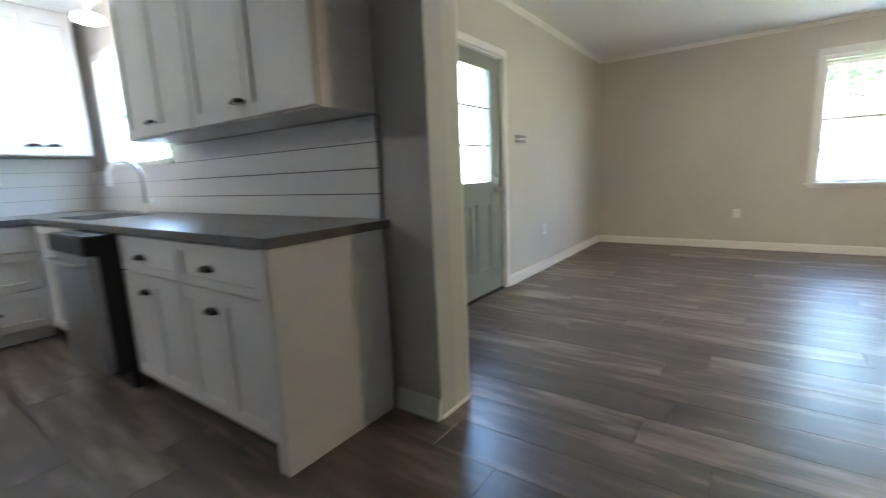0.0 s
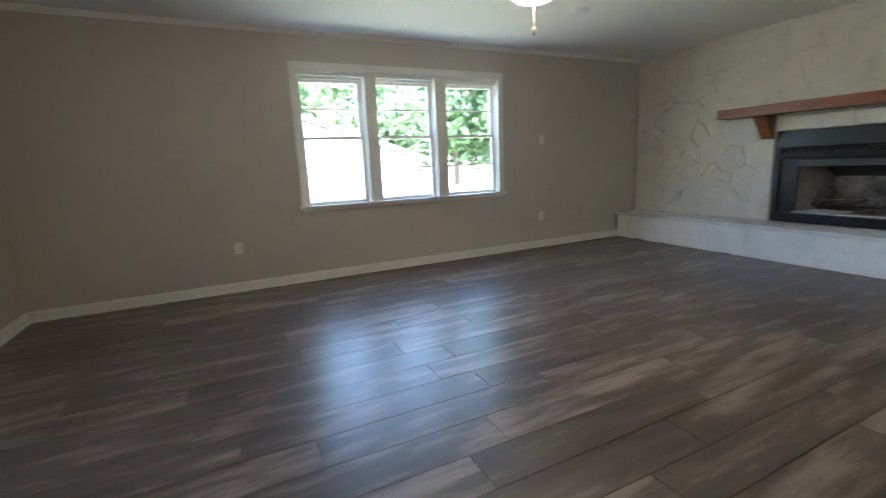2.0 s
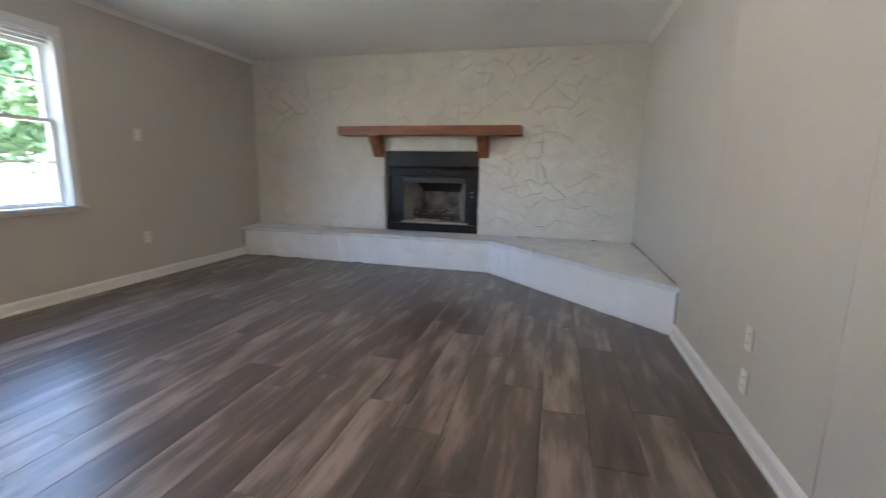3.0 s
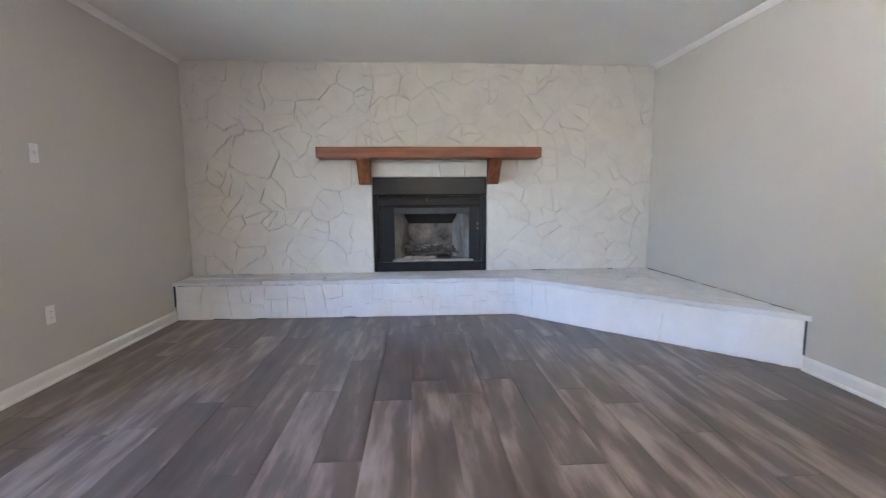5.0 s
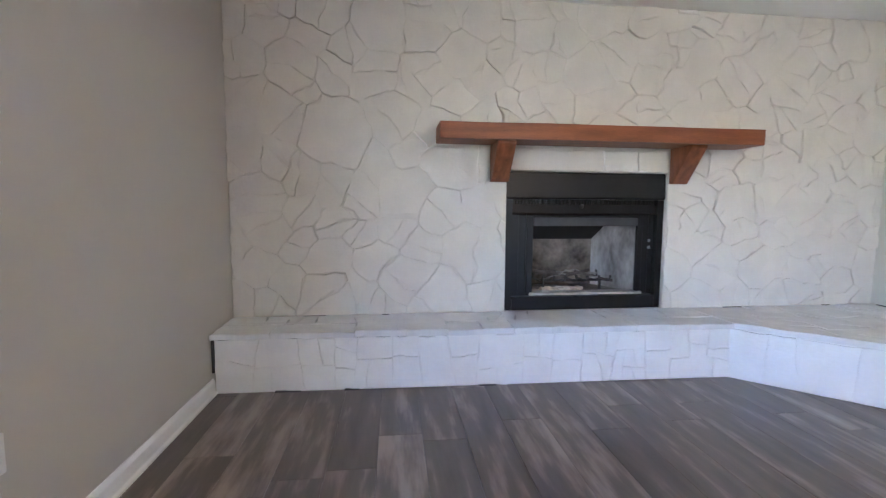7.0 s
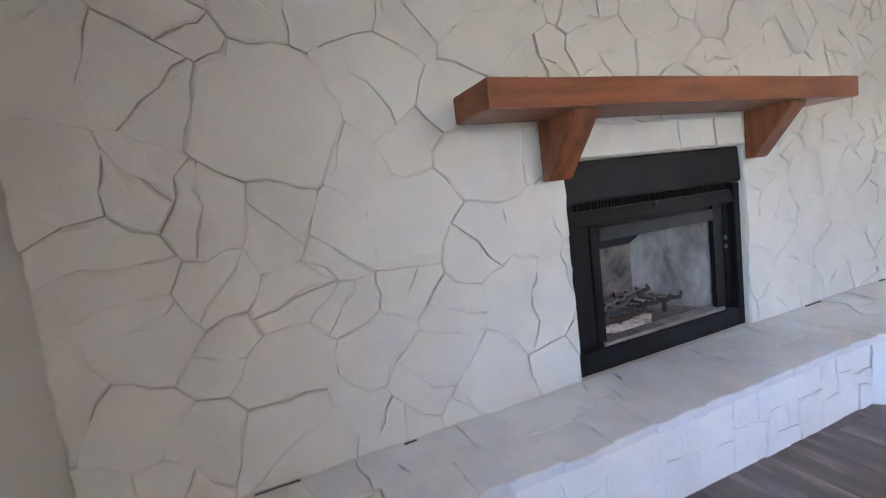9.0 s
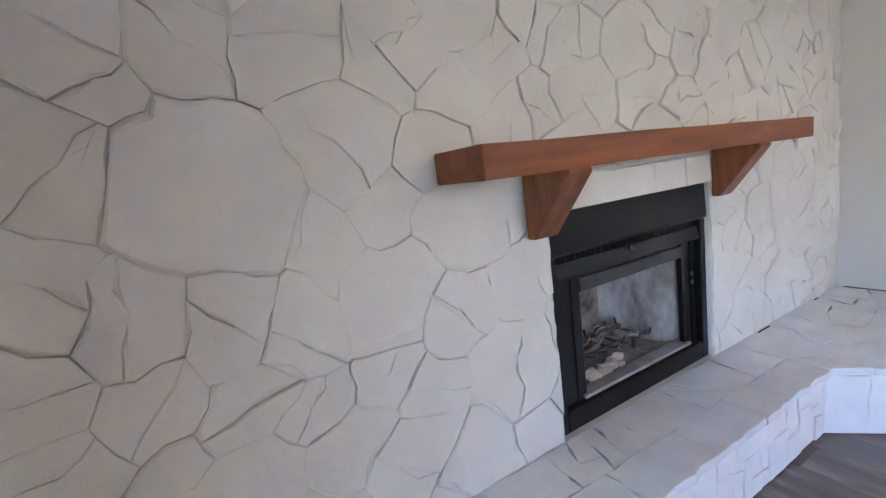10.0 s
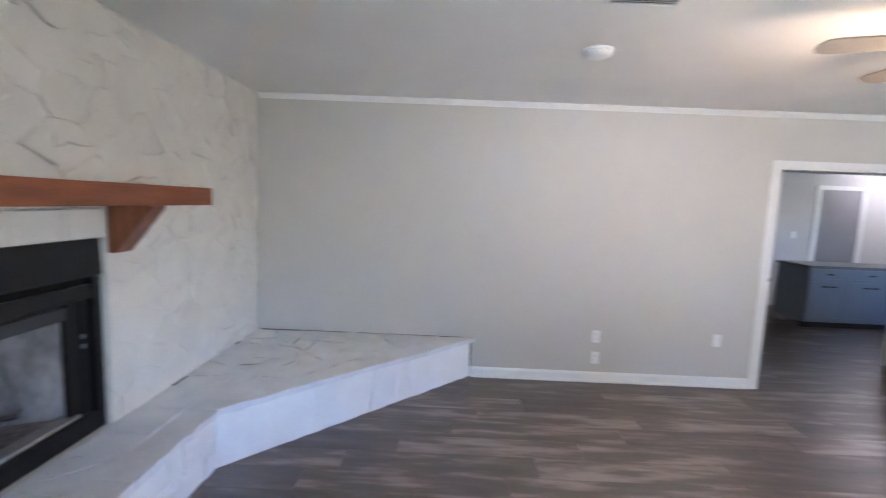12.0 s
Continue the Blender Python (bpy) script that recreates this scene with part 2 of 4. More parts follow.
def structure(name, bm, material, label, category):
    return tagged(part(name, bm, material), label, category, kind="structure")


def thing(name, label, category, at=(0, 0, 0), group=""):
    """An empty at a thing's base. Parts are built in world coordinates and put under it by adopt()."""
    ob = new(name)
    ob.location = at
    ob.empty_display_size = 0.05
    tagged(ob, label, category, group)
    bpy.context.view_layer.update()
    return ob


def under(parent, name, bm, material, label=""):
    """A part built in world coordinates, put under a thing that stands at parent.location."""
    bmesh.ops.translate(bm, verts=bm.verts[:], vec=-(parent.location if not parent.parent else parent.parent.location))
    return part(name, bm, material, parent, label)


# ---- the plan ----
W_X, N_Y, S_Y, E_X, K_Y, CEIL, KCEIL = -1.645, 6.26, 1.41, 5.60, 1.18, 2.52, 2.44
KW_X, KS_Y, KE_X = -4.6, -2.5, 2.6
OUT = 0.16

# ---- floor slab, walls, ceilings ----
floor = structure("floor", boxes(((KW_X - OUT, KS_Y - OUT, -0.46), (KE_X + OUT, 1.30, -0.006)), ((W_X - OUT, 1.30, -0.46), (E_X + 0.8, N_Y + OUT, -0.006))), M_SUBFLOOR, "grey-brown wood-look vinyl plank floor with a satin sheen", "floor")
structure("ceiling", boxes(((W_X - OUT, K_Y, CEIL), (E_X + 0.8, N_Y + OUT, CEIL + 0.2))), M_CEIL, "off-white painted flat ceiling", "ceiling")
structure("ceiling_kitchen", boxes(((KW_X - OUT, KS_Y - OUT, KCEIL), (KE_X + OUT, K_Y, KCEIL + 0.28))), M_CEIL, "off-white painted kitchen ceiling", "ceiling")

structure("wall_west", boxes(((W_X - OUT, S_Y, 0), (W_X, 2.45, CEIL)), ((W_X - OUT, 3.33, 0), (W_X, N_Y + OUT, CEIL)), ((W_X - OUT, 2.45, 2.045), (W_X, 3.33, CEIL))), M_WALL, "greige painted wall with a half-glazed door", "wall")
structure("wall_north", boxes(((W_X, N_Y, 0), (0.745, N_Y + OUT, CEIL)), ((3.115, N_Y, 0), (E_X + 0.8, N_Y + OUT, CEIL)), ((0.745, N_Y, 0), (3.115, N_Y + OUT, 0.785)), ((0.745, N_Y, 2.15), (3.115, N_Y + OUT, CEIL))), M_WALL, "greige painted wall with a triple window", "wall")
structure("wall_south", boxes(((-1.64, 1.30, 0), (-0.855, S_Y, CEIL)), ((0.875, K_Y, 0), (E_X + 0.8, S_Y, CEIL)), ((-0.855, K_Y, 2.045), (0.875, S_Y, CEIL))), M_WALL, "greige painted wall with a wide cased opening", "wall")
structure("wall_kitchen_north", boxes(((KW_X - OUT, K_Y, 0), (-4.2, S_Y, 2.72)), ((-2.97, K_Y, 0), (-1.64, S_Y, 2.72)), ((-1.64, K_Y, 0), (-0.855, 1.30, CEIL)), ((-4.2, K_Y, 0), (-2.97, S_Y, 1.24)), ((-4.2, K_Y, 2.12), (-2.97, S_Y, 2.72))), M_KWALL, "grey painted kitchen wall with a window over the sink", "wall")
structure("wall_kitchen_west", boxes(((KW_X - OUT, KS_Y - OUT, 0), (KW_X, K_Y, KCEIL))), M_KWALL, "grey painted kitchen wall", "wall")
structure("wall_kitchen_south", boxes(((KW_X, KS_Y - OUT, 0), (KE_X + OUT, KS_Y, KCEIL))), M_KWALL, "grey painted kitchen wall", "wall")
structure("wall_kitchen_east", boxes(((KE_X, KS_Y, 0), (KE_X + OUT, K_Y, KCEIL))), M_KWALL, "grey painted kitchen wall", "wall")
FP_Y0, FP_Y1, FP_Z0, FP_Z1 = 3.19, 4.398, 0.367, 1.372
wall_east = structure("wall_east", boxes(((E_X - 0.03, S_Y, 0), (E_X + 0.12, FP_Y0, CEIL)), ((E_X - 0.03, FP_Y1, 0), (E_X + 0.12, N_Y, CEIL)), ((E_X - 0.03, FP_Y0, FP_Z1), (E_X + 0.12, FP_Y1, CEIL)), ((E_X - 0.03, FP_Y0, 0), (E_X + 0.12, FP_Y1, FP_Z0)), ((E_X + 0.7, S_Y, 0), (E_X + 0.8, N_Y, CEIL))), M_GROUT, "cream-painted flagstone fireplace wall", "wall")


# ---- trim ----
def baseboard(name, a, b, inward):
    """From a to b along a wall; inward: the way into the room."""
    a, b, n = Vector((*a, 0)), Vector((*b, 0)), Vector((*inward, 0))
    prof = [(0, 0), (0.026, 0), (0.026, 0.012), (0.016, 0.022), (0.016, 0.075), (0.010, 0.088), (0.006, 0.095), (0, 0.095)]
    bm = bmesh.new()
    r = [[bm.verts.new(p + n * d + Vector((0, 0, h))) for d, h in prof] for p in (a, b)]
    k = len(prof)
    for i in range(k):
        bm.faces.new((r[0][i], r[1][i], r[1][(i + 1) % k], r[0][(i + 1) % k]))
    bm.faces.new(r[0])
    bm.faces.new(r[1][::-1])
    bmesh.ops.recalc_face_normals(bm, faces=bm.faces[:])
    return structure(name, bm, M_TRIM, "white-painted baseboard with a rounded top and shoe", "baseboard")


def crown(name, a, b, inward, z):
    a, b, n = Vector((*a, 0)), Vector((*b, 0)), Vector((*inward, 0))
    prof = [(0, z - 0.045), (0.008, z - 0.045), (0.012, z - 0.036), (0.026, z - 0.016), (0.034, z - 0.010), (0.036, z), (0, z)]
    bm = bmesh.new()
    r = [[bm.verts.new(p + n * d + Vector((0, 0, h))) for d, h in prof] for p in (a, b)]
    k = len(prof)
    for i in range(k):
        bm.faces.new((r[0][i], r[1][i], r[1][(i + 1) % k], r[0][(i + 1) % k]))
    bm.faces.new(r[0])
    bm.faces.new(r[1][::-1])
    bmesh.ops.recalc_face_normals(bm, faces=bm.faces[:])
    return structure(name, bm, M_TRIM, "slim white-painted crown moulding", "trim")


baseboard("baseboard_north", (W_X + 0.026, N_Y), (5.19, N_Y), (0, -1))
baseboard("baseboard_west", (W_X, 3.392), (W_X, N_Y), (1, 0))
baseboard("baseboard_west_2", (W_X, S_Y), (W_X, 2.388), (1, 0))
baseboard("baseboard_south", (0.968, S_Y), (3.55, S_Y), (0, 1))
baseboard("baseboard_south_2", (W_X + 0.026, S_Y), (-0.93, S_Y), (0, 1))
structure("trim_end", boxes(((-0.855, K_Y, 0), (-0.843, S_Y, 0.018)), bevel=0.003), M_TRIM, "thin white shoe moulding at the wall end", "trim")
baseboard("baseboard_kitchen", (-1.10, K_Y), (-0.855, K_Y), (0, -1))
baseboard("baseboard_kitchen_east", (0.875, K_Y), (KE_X, K_Y), (0, -1))
crown("crown_north", (W_X, N_Y), (5.56, N_Y), (0, -1), CEIL)
crown("crown_west", (W_X, S_Y), (W_X, N_Y - 0.036), (1, 0), CEIL)
crown("crown_south", (W_X + 0.036, S_Y), (5.54, S_Y), (0, 1), CEIL)
crown("crown_kitchen_south", (KW_X, KS_Y), (KE_X, KS_Y), (0, 1), KCEIL)
structure("trim_opening", boxes(((0.875, S_Y - 0.002, 0), (0.963, S_Y + 0.016, 2.045)), ((-0.925, S_Y - 0.002, 0), (-0.857, S_Y + 0.016, 2.045)), ((-0.925, S_Y - 0.002, 2.0455), (0.963, S_Y + 0.016, 2.105)), ((0.862, K_Y - 0.01, 0), (0.878, S_Y - 0.003, 2.043)), ((-0.84, K_Y - 0.01, 2.03), (0.862, S_Y - 0.003, 2.047)), bevel=0.003), M_TRIM, "white-painted casing round a wide doorway", "trim")
plate = thing("strike_plate", "small white latch plate on the white door casing", "latch", (0.885, S_Y + 0.017, 1.03))
under(plate, "plate", boxes(((0.875, S_Y + 0.0155, 0.99), (0.90, S_Y + 0.021, 1.08)), bevel=0.002), M_PLATE)
under(plate, "bolt_hole", boxes(((0.882, S_Y + 0.0215, 1.02), (0.893, S_Y + 0.0225, 1.05))), M_SLOT)


# ---- triple window ----
win = structure("window_1", boxes(((0.68, N_Y - 0.018, 0.80), (0.755, N_Y, 2.15)), ((3.105, N_Y - 0.018, 0.80), (3.18, N_Y, 2.15)), ((0.68, N_Y - 0.020, 2.151), (3.18, N_Y, 2.228)), ((0.745, N_Y, 0.785), (0.757, N_Y + OUT, 2.15)), ((3.103, N_Y, 0.785), (3.115, N_Y + OUT, 2.15)), ((0.757, N_Y, 2.138), (3.103, N_Y + OUT, 2.15)), bevel=0.003), M_TRIM, "white triple double-hung window in a painted casing", "window")
part("window_sill", boxes(((0.655, N_Y - 0.055, 0.772), (3.205, N_Y + OUT, 0.798)), bevel=0.006), M_TRIM, win)
part("apron", boxes(((0.69, N_Y - 0.016, 0.742), (3.17, N_Y, 0.7715)), bevel=0.003), M_TRIM, win)
for x0, x1 in ((1.428, 1.562), (2.257, 2.402)):
    part("mullion", boxes(((x0, N_Y - 0.016, 0.798), (x1, N_Y + 0.13, 2.138)), bevel=0.004), M_TRIM, win)
for x0, x1 in ((0.757, 1.428), (1.562, 2.257), (2.402, 3.103)):
    gx0, gx1 = x0 + 0.032, x1 - 0.055
    part("stop", boxes(((x0, N_Y + 0.015, 2.112), (x1, N_Y + 0.05, 2.138)), ((x0 + 0.012, N_Y + 0.035, 2.082), (x1 - 0.012, N_Y + 0.06, 2.108)), ((x0, N_Y + 0.03, 0.80), (x0 + 0.012, N_Y + 0.05, 2.112)), ((x1 - 0.012, N_Y + 0.03, 0.80), (x1, N_Y + 0.05, 2.112)), bevel=0.002), M_TRIM, win)
    for name, z0, z1, y, mid in (("upper_sash", 1.475, 2.115, N_Y + 0.085, 1.79), ("lower_sash", 0.798, 1.505, N_Y + 0.05, 1.155)):
        b0 = 0.032 if name == "upper_sash" else 0.034
        b1 = 0.062 if name == "upper_sash" else 0.028
        sash = part(name, boxes(((x0 + 0.001, y, z0), (gx0, y + 0.033, z1)), ((gx1, y, z0), (x1 - 0.001, y + 0.033, z1)), ((gx0, y, z0), (gx1, y + 0.033, z0 + b0)), ((gx0, y, z1 - b1), (gx1, y + 0.033, z1)), bevel=0.003), M_TRIM, win)
        part("muntin", boxes(((gx0, y + 0.008, mid - 0.008), (gx1, y + 0.026, mid + 0.008)), bevel=0.002), M_TRIM, sash)
        pane = part("pane", boxes(((gx0, y + 0.015, z0 + b0), (gx1, y + 0.018, z1 - b1))), M_GLASS, sash)
        pane.visible_shadow = False
    part("sash_lock", boxes((((x0 + x1) / 2 - 0.025, N_Y + 0.048, 1.505), ((x0 + x1) / 2 + 0.025, N_Y + 0.075, 1.522)), bevel=0.004), M_NICKEL, win)

# ---- half-glazed door in the west wall ----
structure("trim_door", boxes(((W_X, 2.388, 0), (W_X + 0.016, 2.45, 2.045)), ((W_X, 3.33, 0), (W_X + 0.016, 3.392, 2.045)), ((W_X, 2.388, 2.0455), (W_X + 0.018, 3.392, 2.105)), ((W_X - OUT, 2.45, 0), (W_X, 2.466, 2.045)), ((W_X - OUT, 3.314, 0), (W_X, 3.33, 2.045)), ((W_X - OUT, 2.466, 2.03), (W_X, 3.314, 2.045)), bevel=0.003), M_TRIM, "white-painted casing and jamb round the half-glazed door", "trim")
DX = W_X - 0.075
door = structure("door_1", boxes(((DX, 2.47, 0.012), (DX + 0.044, 2.535, 2.026)), ((DX, 3.145, 0.012), (DX + 0.044, 3.31, 2.026)), ((DX, 2.535, 1.915), (DX + 0.044, 3.145, 2.026)), ((DX, 2.535, 0.012), (DX + 0.044, 3.145, 0.985)), bevel=0.002), M_DOOR, "grey-green painted door with a three-light glass, closed", "door")
for y0, y1 in ((2.575, 2.80), (2.88, 3.12)):
    part("panel", boxes(((DX + 0.043, y0, 0.22), (DX + 0.052, y1, 0.24)), ((DX + 0.043, y0, 0.79), (DX + 0.052, y1, 0.81)), ((DX + 0.043, y0, 0.24), (DX + 0.052, y0 + 0.02, 0.79)), ((DX + 0.043, y1 - 0.02, 0.24), (DX + 0.052, y1, 0.79)), ((DX + 0.043, y0 + 0.045, 0.285), (DX + 0.0465, y1 - 0.045, 0.745)), bevel=0.003), M_DOOR, door)
part("glazing_frame", boxes(((DX - 0.004, 2.522, 0.968), (DX + 0.056, 2.545, 1.932)), ((DX - 0.004, 3.137, 0.968), (DX + 0.056, 3.16, 1.932)), ((DX - 0.004, 2.545, 0.968), (DX + 0.056, 3.137, 0.992)), ((DX - 0.004, 2.545, 1.908), (DX + 0.056, 3.137, 1.932)), bevel=0.004), M_DOOR, door)
for z in (1.295, 1.605):
    part("muntin", boxes(((DX + 0.012, 2.545, z - 0.009), (DX + 0.036, 3.137, z + 0.009)), bevel=0.003), M_DOOR, door)
pane = part("pane", boxes(((DX + 0.02, 2.545, 0.992), (DX + 0.024, 3.137, 1.908))), M_GLASS, door)
pane.visible_shadow = False
h = part("door_handle", lathe([(0.030, 0), (0.030, 0.008), (0.012, 0.014), (0.011, 0.05)], (DX + 0.044, 3.245, 0.925), "x"), M_NICKEL, door, "satin nickel lever handle")
part("lever", tube([(DX + 0.088, 3.245, 0.925), (DX + 0.09, 3.20, 0.925), (DX + 0.084, 3.135, 0.922)], 0.009), M_NICKEL, h)
part("deadbolt", lathe([(0.029, 0), (0.029, 0.010), (0.020, 0.016), (0.006, 0.017), (0.006, 0.03)], (DX + 0.044, 3.245, 1.055), "x"), M_NICKEL, door, "satin nickel deadbolt")
part("threshold", boxes(((W_X - OUT, 2.466, 0), (W_X - 0.005, 3.314, 0.012)), bevel=0.003), M_DARK, door, "dark threshold strip")


# ---- flagstones ----
def split(poly, limit, rng, wild=0.34):
    """Cuts a convex polygon by random straight cuts into pieces of uneven size."""
    area = abs(sum(a[0] * b[1] - b[0] * a[1] for a, b in zip(poly, poly[1:] + poly[:1]))) / 2
    cap = limit(sum(p[0] for p in poly) / len(poly)) if callable(limit) else limit
    xs, ys = [p[0] for p in poly], [p[1] for p in poly]
    w, hgt = max(xs) - min(xs), max(ys) - min(ys)
    if area < cap * rng.choice((0.45, 0.8, 1.1, 1.7)) and max(w, hgt) < 3.0 * min(w, hgt):
        return [poly]
    base = 0 if w > hgt else math.pi / 2
    ang = base + rng.gauss(0, wild)
    k = rng.uniform(0.36, 0.64)
    c = (min(xs) + w * (k if base == 0 else rng.uniform(0.45, 0.55)), min(ys) + hgt * (k if base else rng.uniform(0.45, 0.55)))
    a, b = cut(poly, c, (math.cos(ang), math.sin(ang)))
    if len(a) < 3 or len(b) < 3:
        return [poly]
    return split(a, limit, rng, wild) + split(b, limit, rng, wild)


def cut(poly, c, n):
    a, b = [], []
    for p, q in zip(poly, poly[1:] + poly[:1]):
        dp, dq = [(r[0] - c[0]) * n[0] + (r[1] - c[1]) * n[1] for r in (p, q)]
        (a if dp < 0 else b).append(p)
        if dp * dq < 0:
            k = dp / (dp - dq)
            m = (p[0] + k * (q[0] - p[0]), p[1] + k * (q[1] - p[1]))
            a.append(m)
            b.append(m)
    return a, b


def rubble(u0, u1, v0, v1, size, rng):
    """Fills a rectangle with irregular many-sided stones of uneven size, some of them broken in two."""
    sites = []
    for _ in range(5000):
        u, v = rng.uniform(u0, u1), rng.uniform(v0, v1)
        r = size(u) * rng.choice((0.55, 0.8, 1.1, 1.35))
        if all(math.hypot(u - a, v - b) > 0.5 * (r + c) for a, b, c in sites):
            sites.append((u, v, r))
    out = []
    for i, (u, v, r) in enumerate(sites):
        poly = [(u0, v0), (u1, v0), (u1, v1), (u0, v1)]
        for j, (a, b, c) in enumerate(sites):
            d = math.hypot(a - u, b - v)
            if j == i or d > 1.6:
                continue
            n = ((a - u) / d, (b - v) / d)
            k = d / 2 + 0.3 * (r * r - c * c) / (2 * d)
            poly = cut(poly, (u + n[0] * k, v + n[1] * k), n)[0]
            if len(poly) < 3:
                break
        if len(poly) < 3:
            continue
        if rng.random() < 0.6:
            ang, k = rng.uniform(0, math.pi), rng.uniform(-0.22, 0.22) * r
            n = (math.cos(ang), math.sin(ang))
            out += [p for p in cut(poly, (u + n[0] * k, v + n[1] * k), n) if len(p) > 2]
        else:
            out.append(poly)
    return out


def stone(name, poly, place, depth, gap, rng, material, parent, rough=0.010, tilt=0.03, soft=0.0032, step=0.09):
    """One flagstone: a ragged polygon, its face tilted a little and its edges worn. place(u, v, d): d is how far it stands out."""
    cx, cy = sum(p[0] for p in poly) / len(poly), sum(p[1] for p in poly) / len(poly)
    ring = []
    n = len(poly)
    for i in range(n):
        p, q = Vector(poly[i]), Vector(poly[(i + 1) % n])
        if (q - p).length < 0.012:
            continue
        k = max(1, min(7, int((q - p).length / step)))
        side = Vector(((q - p).y, -(q - p).x)).normalized()
        for j in range(k):
            m = p + (q - p) * (j / k)
            if j:
                m += side * rng.uniform(-rough, rough)
            ring.append(m)
    if len(ring) < 3:
        return
    c = Vector((cx, cy))
    size = max((p - c).length for p in ring)
    tx, ty = rng.uniform(-tilt, tilt), rng.uniform(-tilt, tilt)

    def layer(inset, d, tilted):
        out = []
        for p in ring:
            v = p - c
            s = max(0.2, 1 - inset / max(v.length, 0.02))
            w = c + v * s
            out.append(place(w.x, w.y, d + (tilted * (tx * v.x + ty * v.y))))
        return out
    bm = bmesh.new()
    rows = [[bm.verts.new(p) for p in layer(gap, 0, 0)], [bm.verts.new(p) for p in layer(gap + soft * 0.15, depth - min(0.4 * soft, 0.4 * depth), 1)], [bm.verts.new(p) for p in layer(gap + soft, depth, 1)]]
    k = len(ring)
    for a, b in zip(rows, rows[1:]):
        for i in range(k):
            bm.faces.new((a[i], a[(i + 1) % k], b[(i + 1) % k], b[i]))
    mid = bm.verts.new(place(cx, cy, depth + rng.uniform(0.0, 0.004)))
    for i in range(k):
        bm.faces.new((rows[2][i], rows[2][(i + 1) % k], mid))
    bmesh.ops.recalc_face_normals(bm, faces=bm.faces[:])
    if parent.type == "EMPTY":
        bmesh.ops.translate(bm, verts=bm.verts[:], vec=-parent.location)
    part(name, bm, material, parent)


def warped(u, v):
    """Bends the joints of the fireplace wall, less so at its edges."""
    edge = min(u - S_Y, N_Y - u, v - 0.372, CEIL - v)
    if v < LINTEL_Z + 0.3:
        edge = min(edge, max(FP_Y0 - u, u - FP_Y1, v - LINTEL_Z))
    k = max(0.0, min(1.0, edge / 0.12))
    a = noise.noise_vector(Vector((u * 2.6, v * 2.6, 1.7))) * 0.07 + noise.noise_vector(Vector((u * 8, v * 8, 4.2))) * 0.03
    return u + a.x * k, v + a.y * k


def on_wall(u, v, d):
    if FP_Y0 - 0.25 < u < FP_Y1 + 0.25 and v < FP_Z1 + 0.2:
        d = min(d, 0.012)
    u, v = warped(u, v)
    return Vector((E_X - 0.03 - d, u, v))


rng = random.Random(11)
HEARTH_Z, LINTEL_Z = 0.372, 1.532
field = []
for p in rubble(S_Y + 0.002, N_Y - 0.002, HEARTH_Z, CEIL - 0.002, lambda u: 0.20 + 0.022 * (u - S_Y), rng):
    rest, keep = p, []
    for c, n in (((FP_Y0 - 0.004, 0), (1, 0)), ((FP_Y1 + 0.004, 0), (-1, 0)), ((0, LINTEL_Z), (0, -1))):
        if len(rest) < 3:
            break
        outside, rest = cut(rest, c, n)
        keep.append(outside)
    field += [k for k in keep if len(k) > 2]
for p in field:
    area = abs(sum(a[0] * b[1] - b[0] * a[1] for a, b in zip(p, p[1:] + p[:1]))) / 2
    if area > 0.0012:
        stone("stone", p, on_wall, rng.choice((0.004, 0.006, 0.008, 0.013, 0.018)), rng.choice((0.0003, 0.0005, 0.002, 0.004)), rng, M_STONE, wall_east, 0.013, 0.045, rng.choice((0.002, 0.004, 0.010)), 0.055)
for y0, y1 in ((FP_Y0 + 0.012, 3.43), (3.43, 3.69), (3.69, FP_Y1 - 0.004)):
    stone("stone", [(y0, FP_Z1 + 0.004), (y1, FP_Z1 + 0.004), (y1 + 0.012, LINTEL_Z - 0.012), (y0 + 0.012, LINTEL_Z - 0.012)], lambda u, v, d: Vector((E_X - 0.03 - d, u, v)), rng.uniform(0.026, 0.032), 0.0015, rng, M_STONE, wall_east, 0.005, 0.02, 0.008, 0.06)

# ---- raised hearth ----
hearth = thing("hearth", "raised white-painted flagstone hearth along the fireplace wall", "hearth", (5.3, 3.8, 0))
HA, HK, HS = (5.185, N_Y - 0.018), (5.128, 2.985), (3.56, S_Y + 0.003)
core = [(HA[0] + 0.008, HA[1]), (HK[0] + 0.008, HK[1]), (HS[0] + 0.02, HS[1]), (E_X - 0.032, HS[1]), (E_X - 0.032, HA[1])]
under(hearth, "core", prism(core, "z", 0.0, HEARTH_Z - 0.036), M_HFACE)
for a, b in ((HA, HK), (HK, HS)):
    A, B = Vector(a), Vector(b)
    along, length = (B - A).normalized(), (B - A).length
    out = Vector((along.y, -along.x))
    if out.x > 0:
        out = -out
    for p in split([(0.0, 0.005), (length, 0.005), (length, HEARTH_Z - 0.043), (0.0, HEARTH_Z - 0.043)], (lambda u: 0.060 - 0.013 * u) if a == HA else 0.10, rng, 0.16):
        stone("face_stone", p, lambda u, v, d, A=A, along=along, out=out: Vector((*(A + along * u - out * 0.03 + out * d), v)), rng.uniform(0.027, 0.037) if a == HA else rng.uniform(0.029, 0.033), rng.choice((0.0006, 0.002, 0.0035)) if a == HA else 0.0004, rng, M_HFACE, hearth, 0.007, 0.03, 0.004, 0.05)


def on_top(u, v, d):
    return Vector((u, v, HEARTH_Z - 0.036 + d))


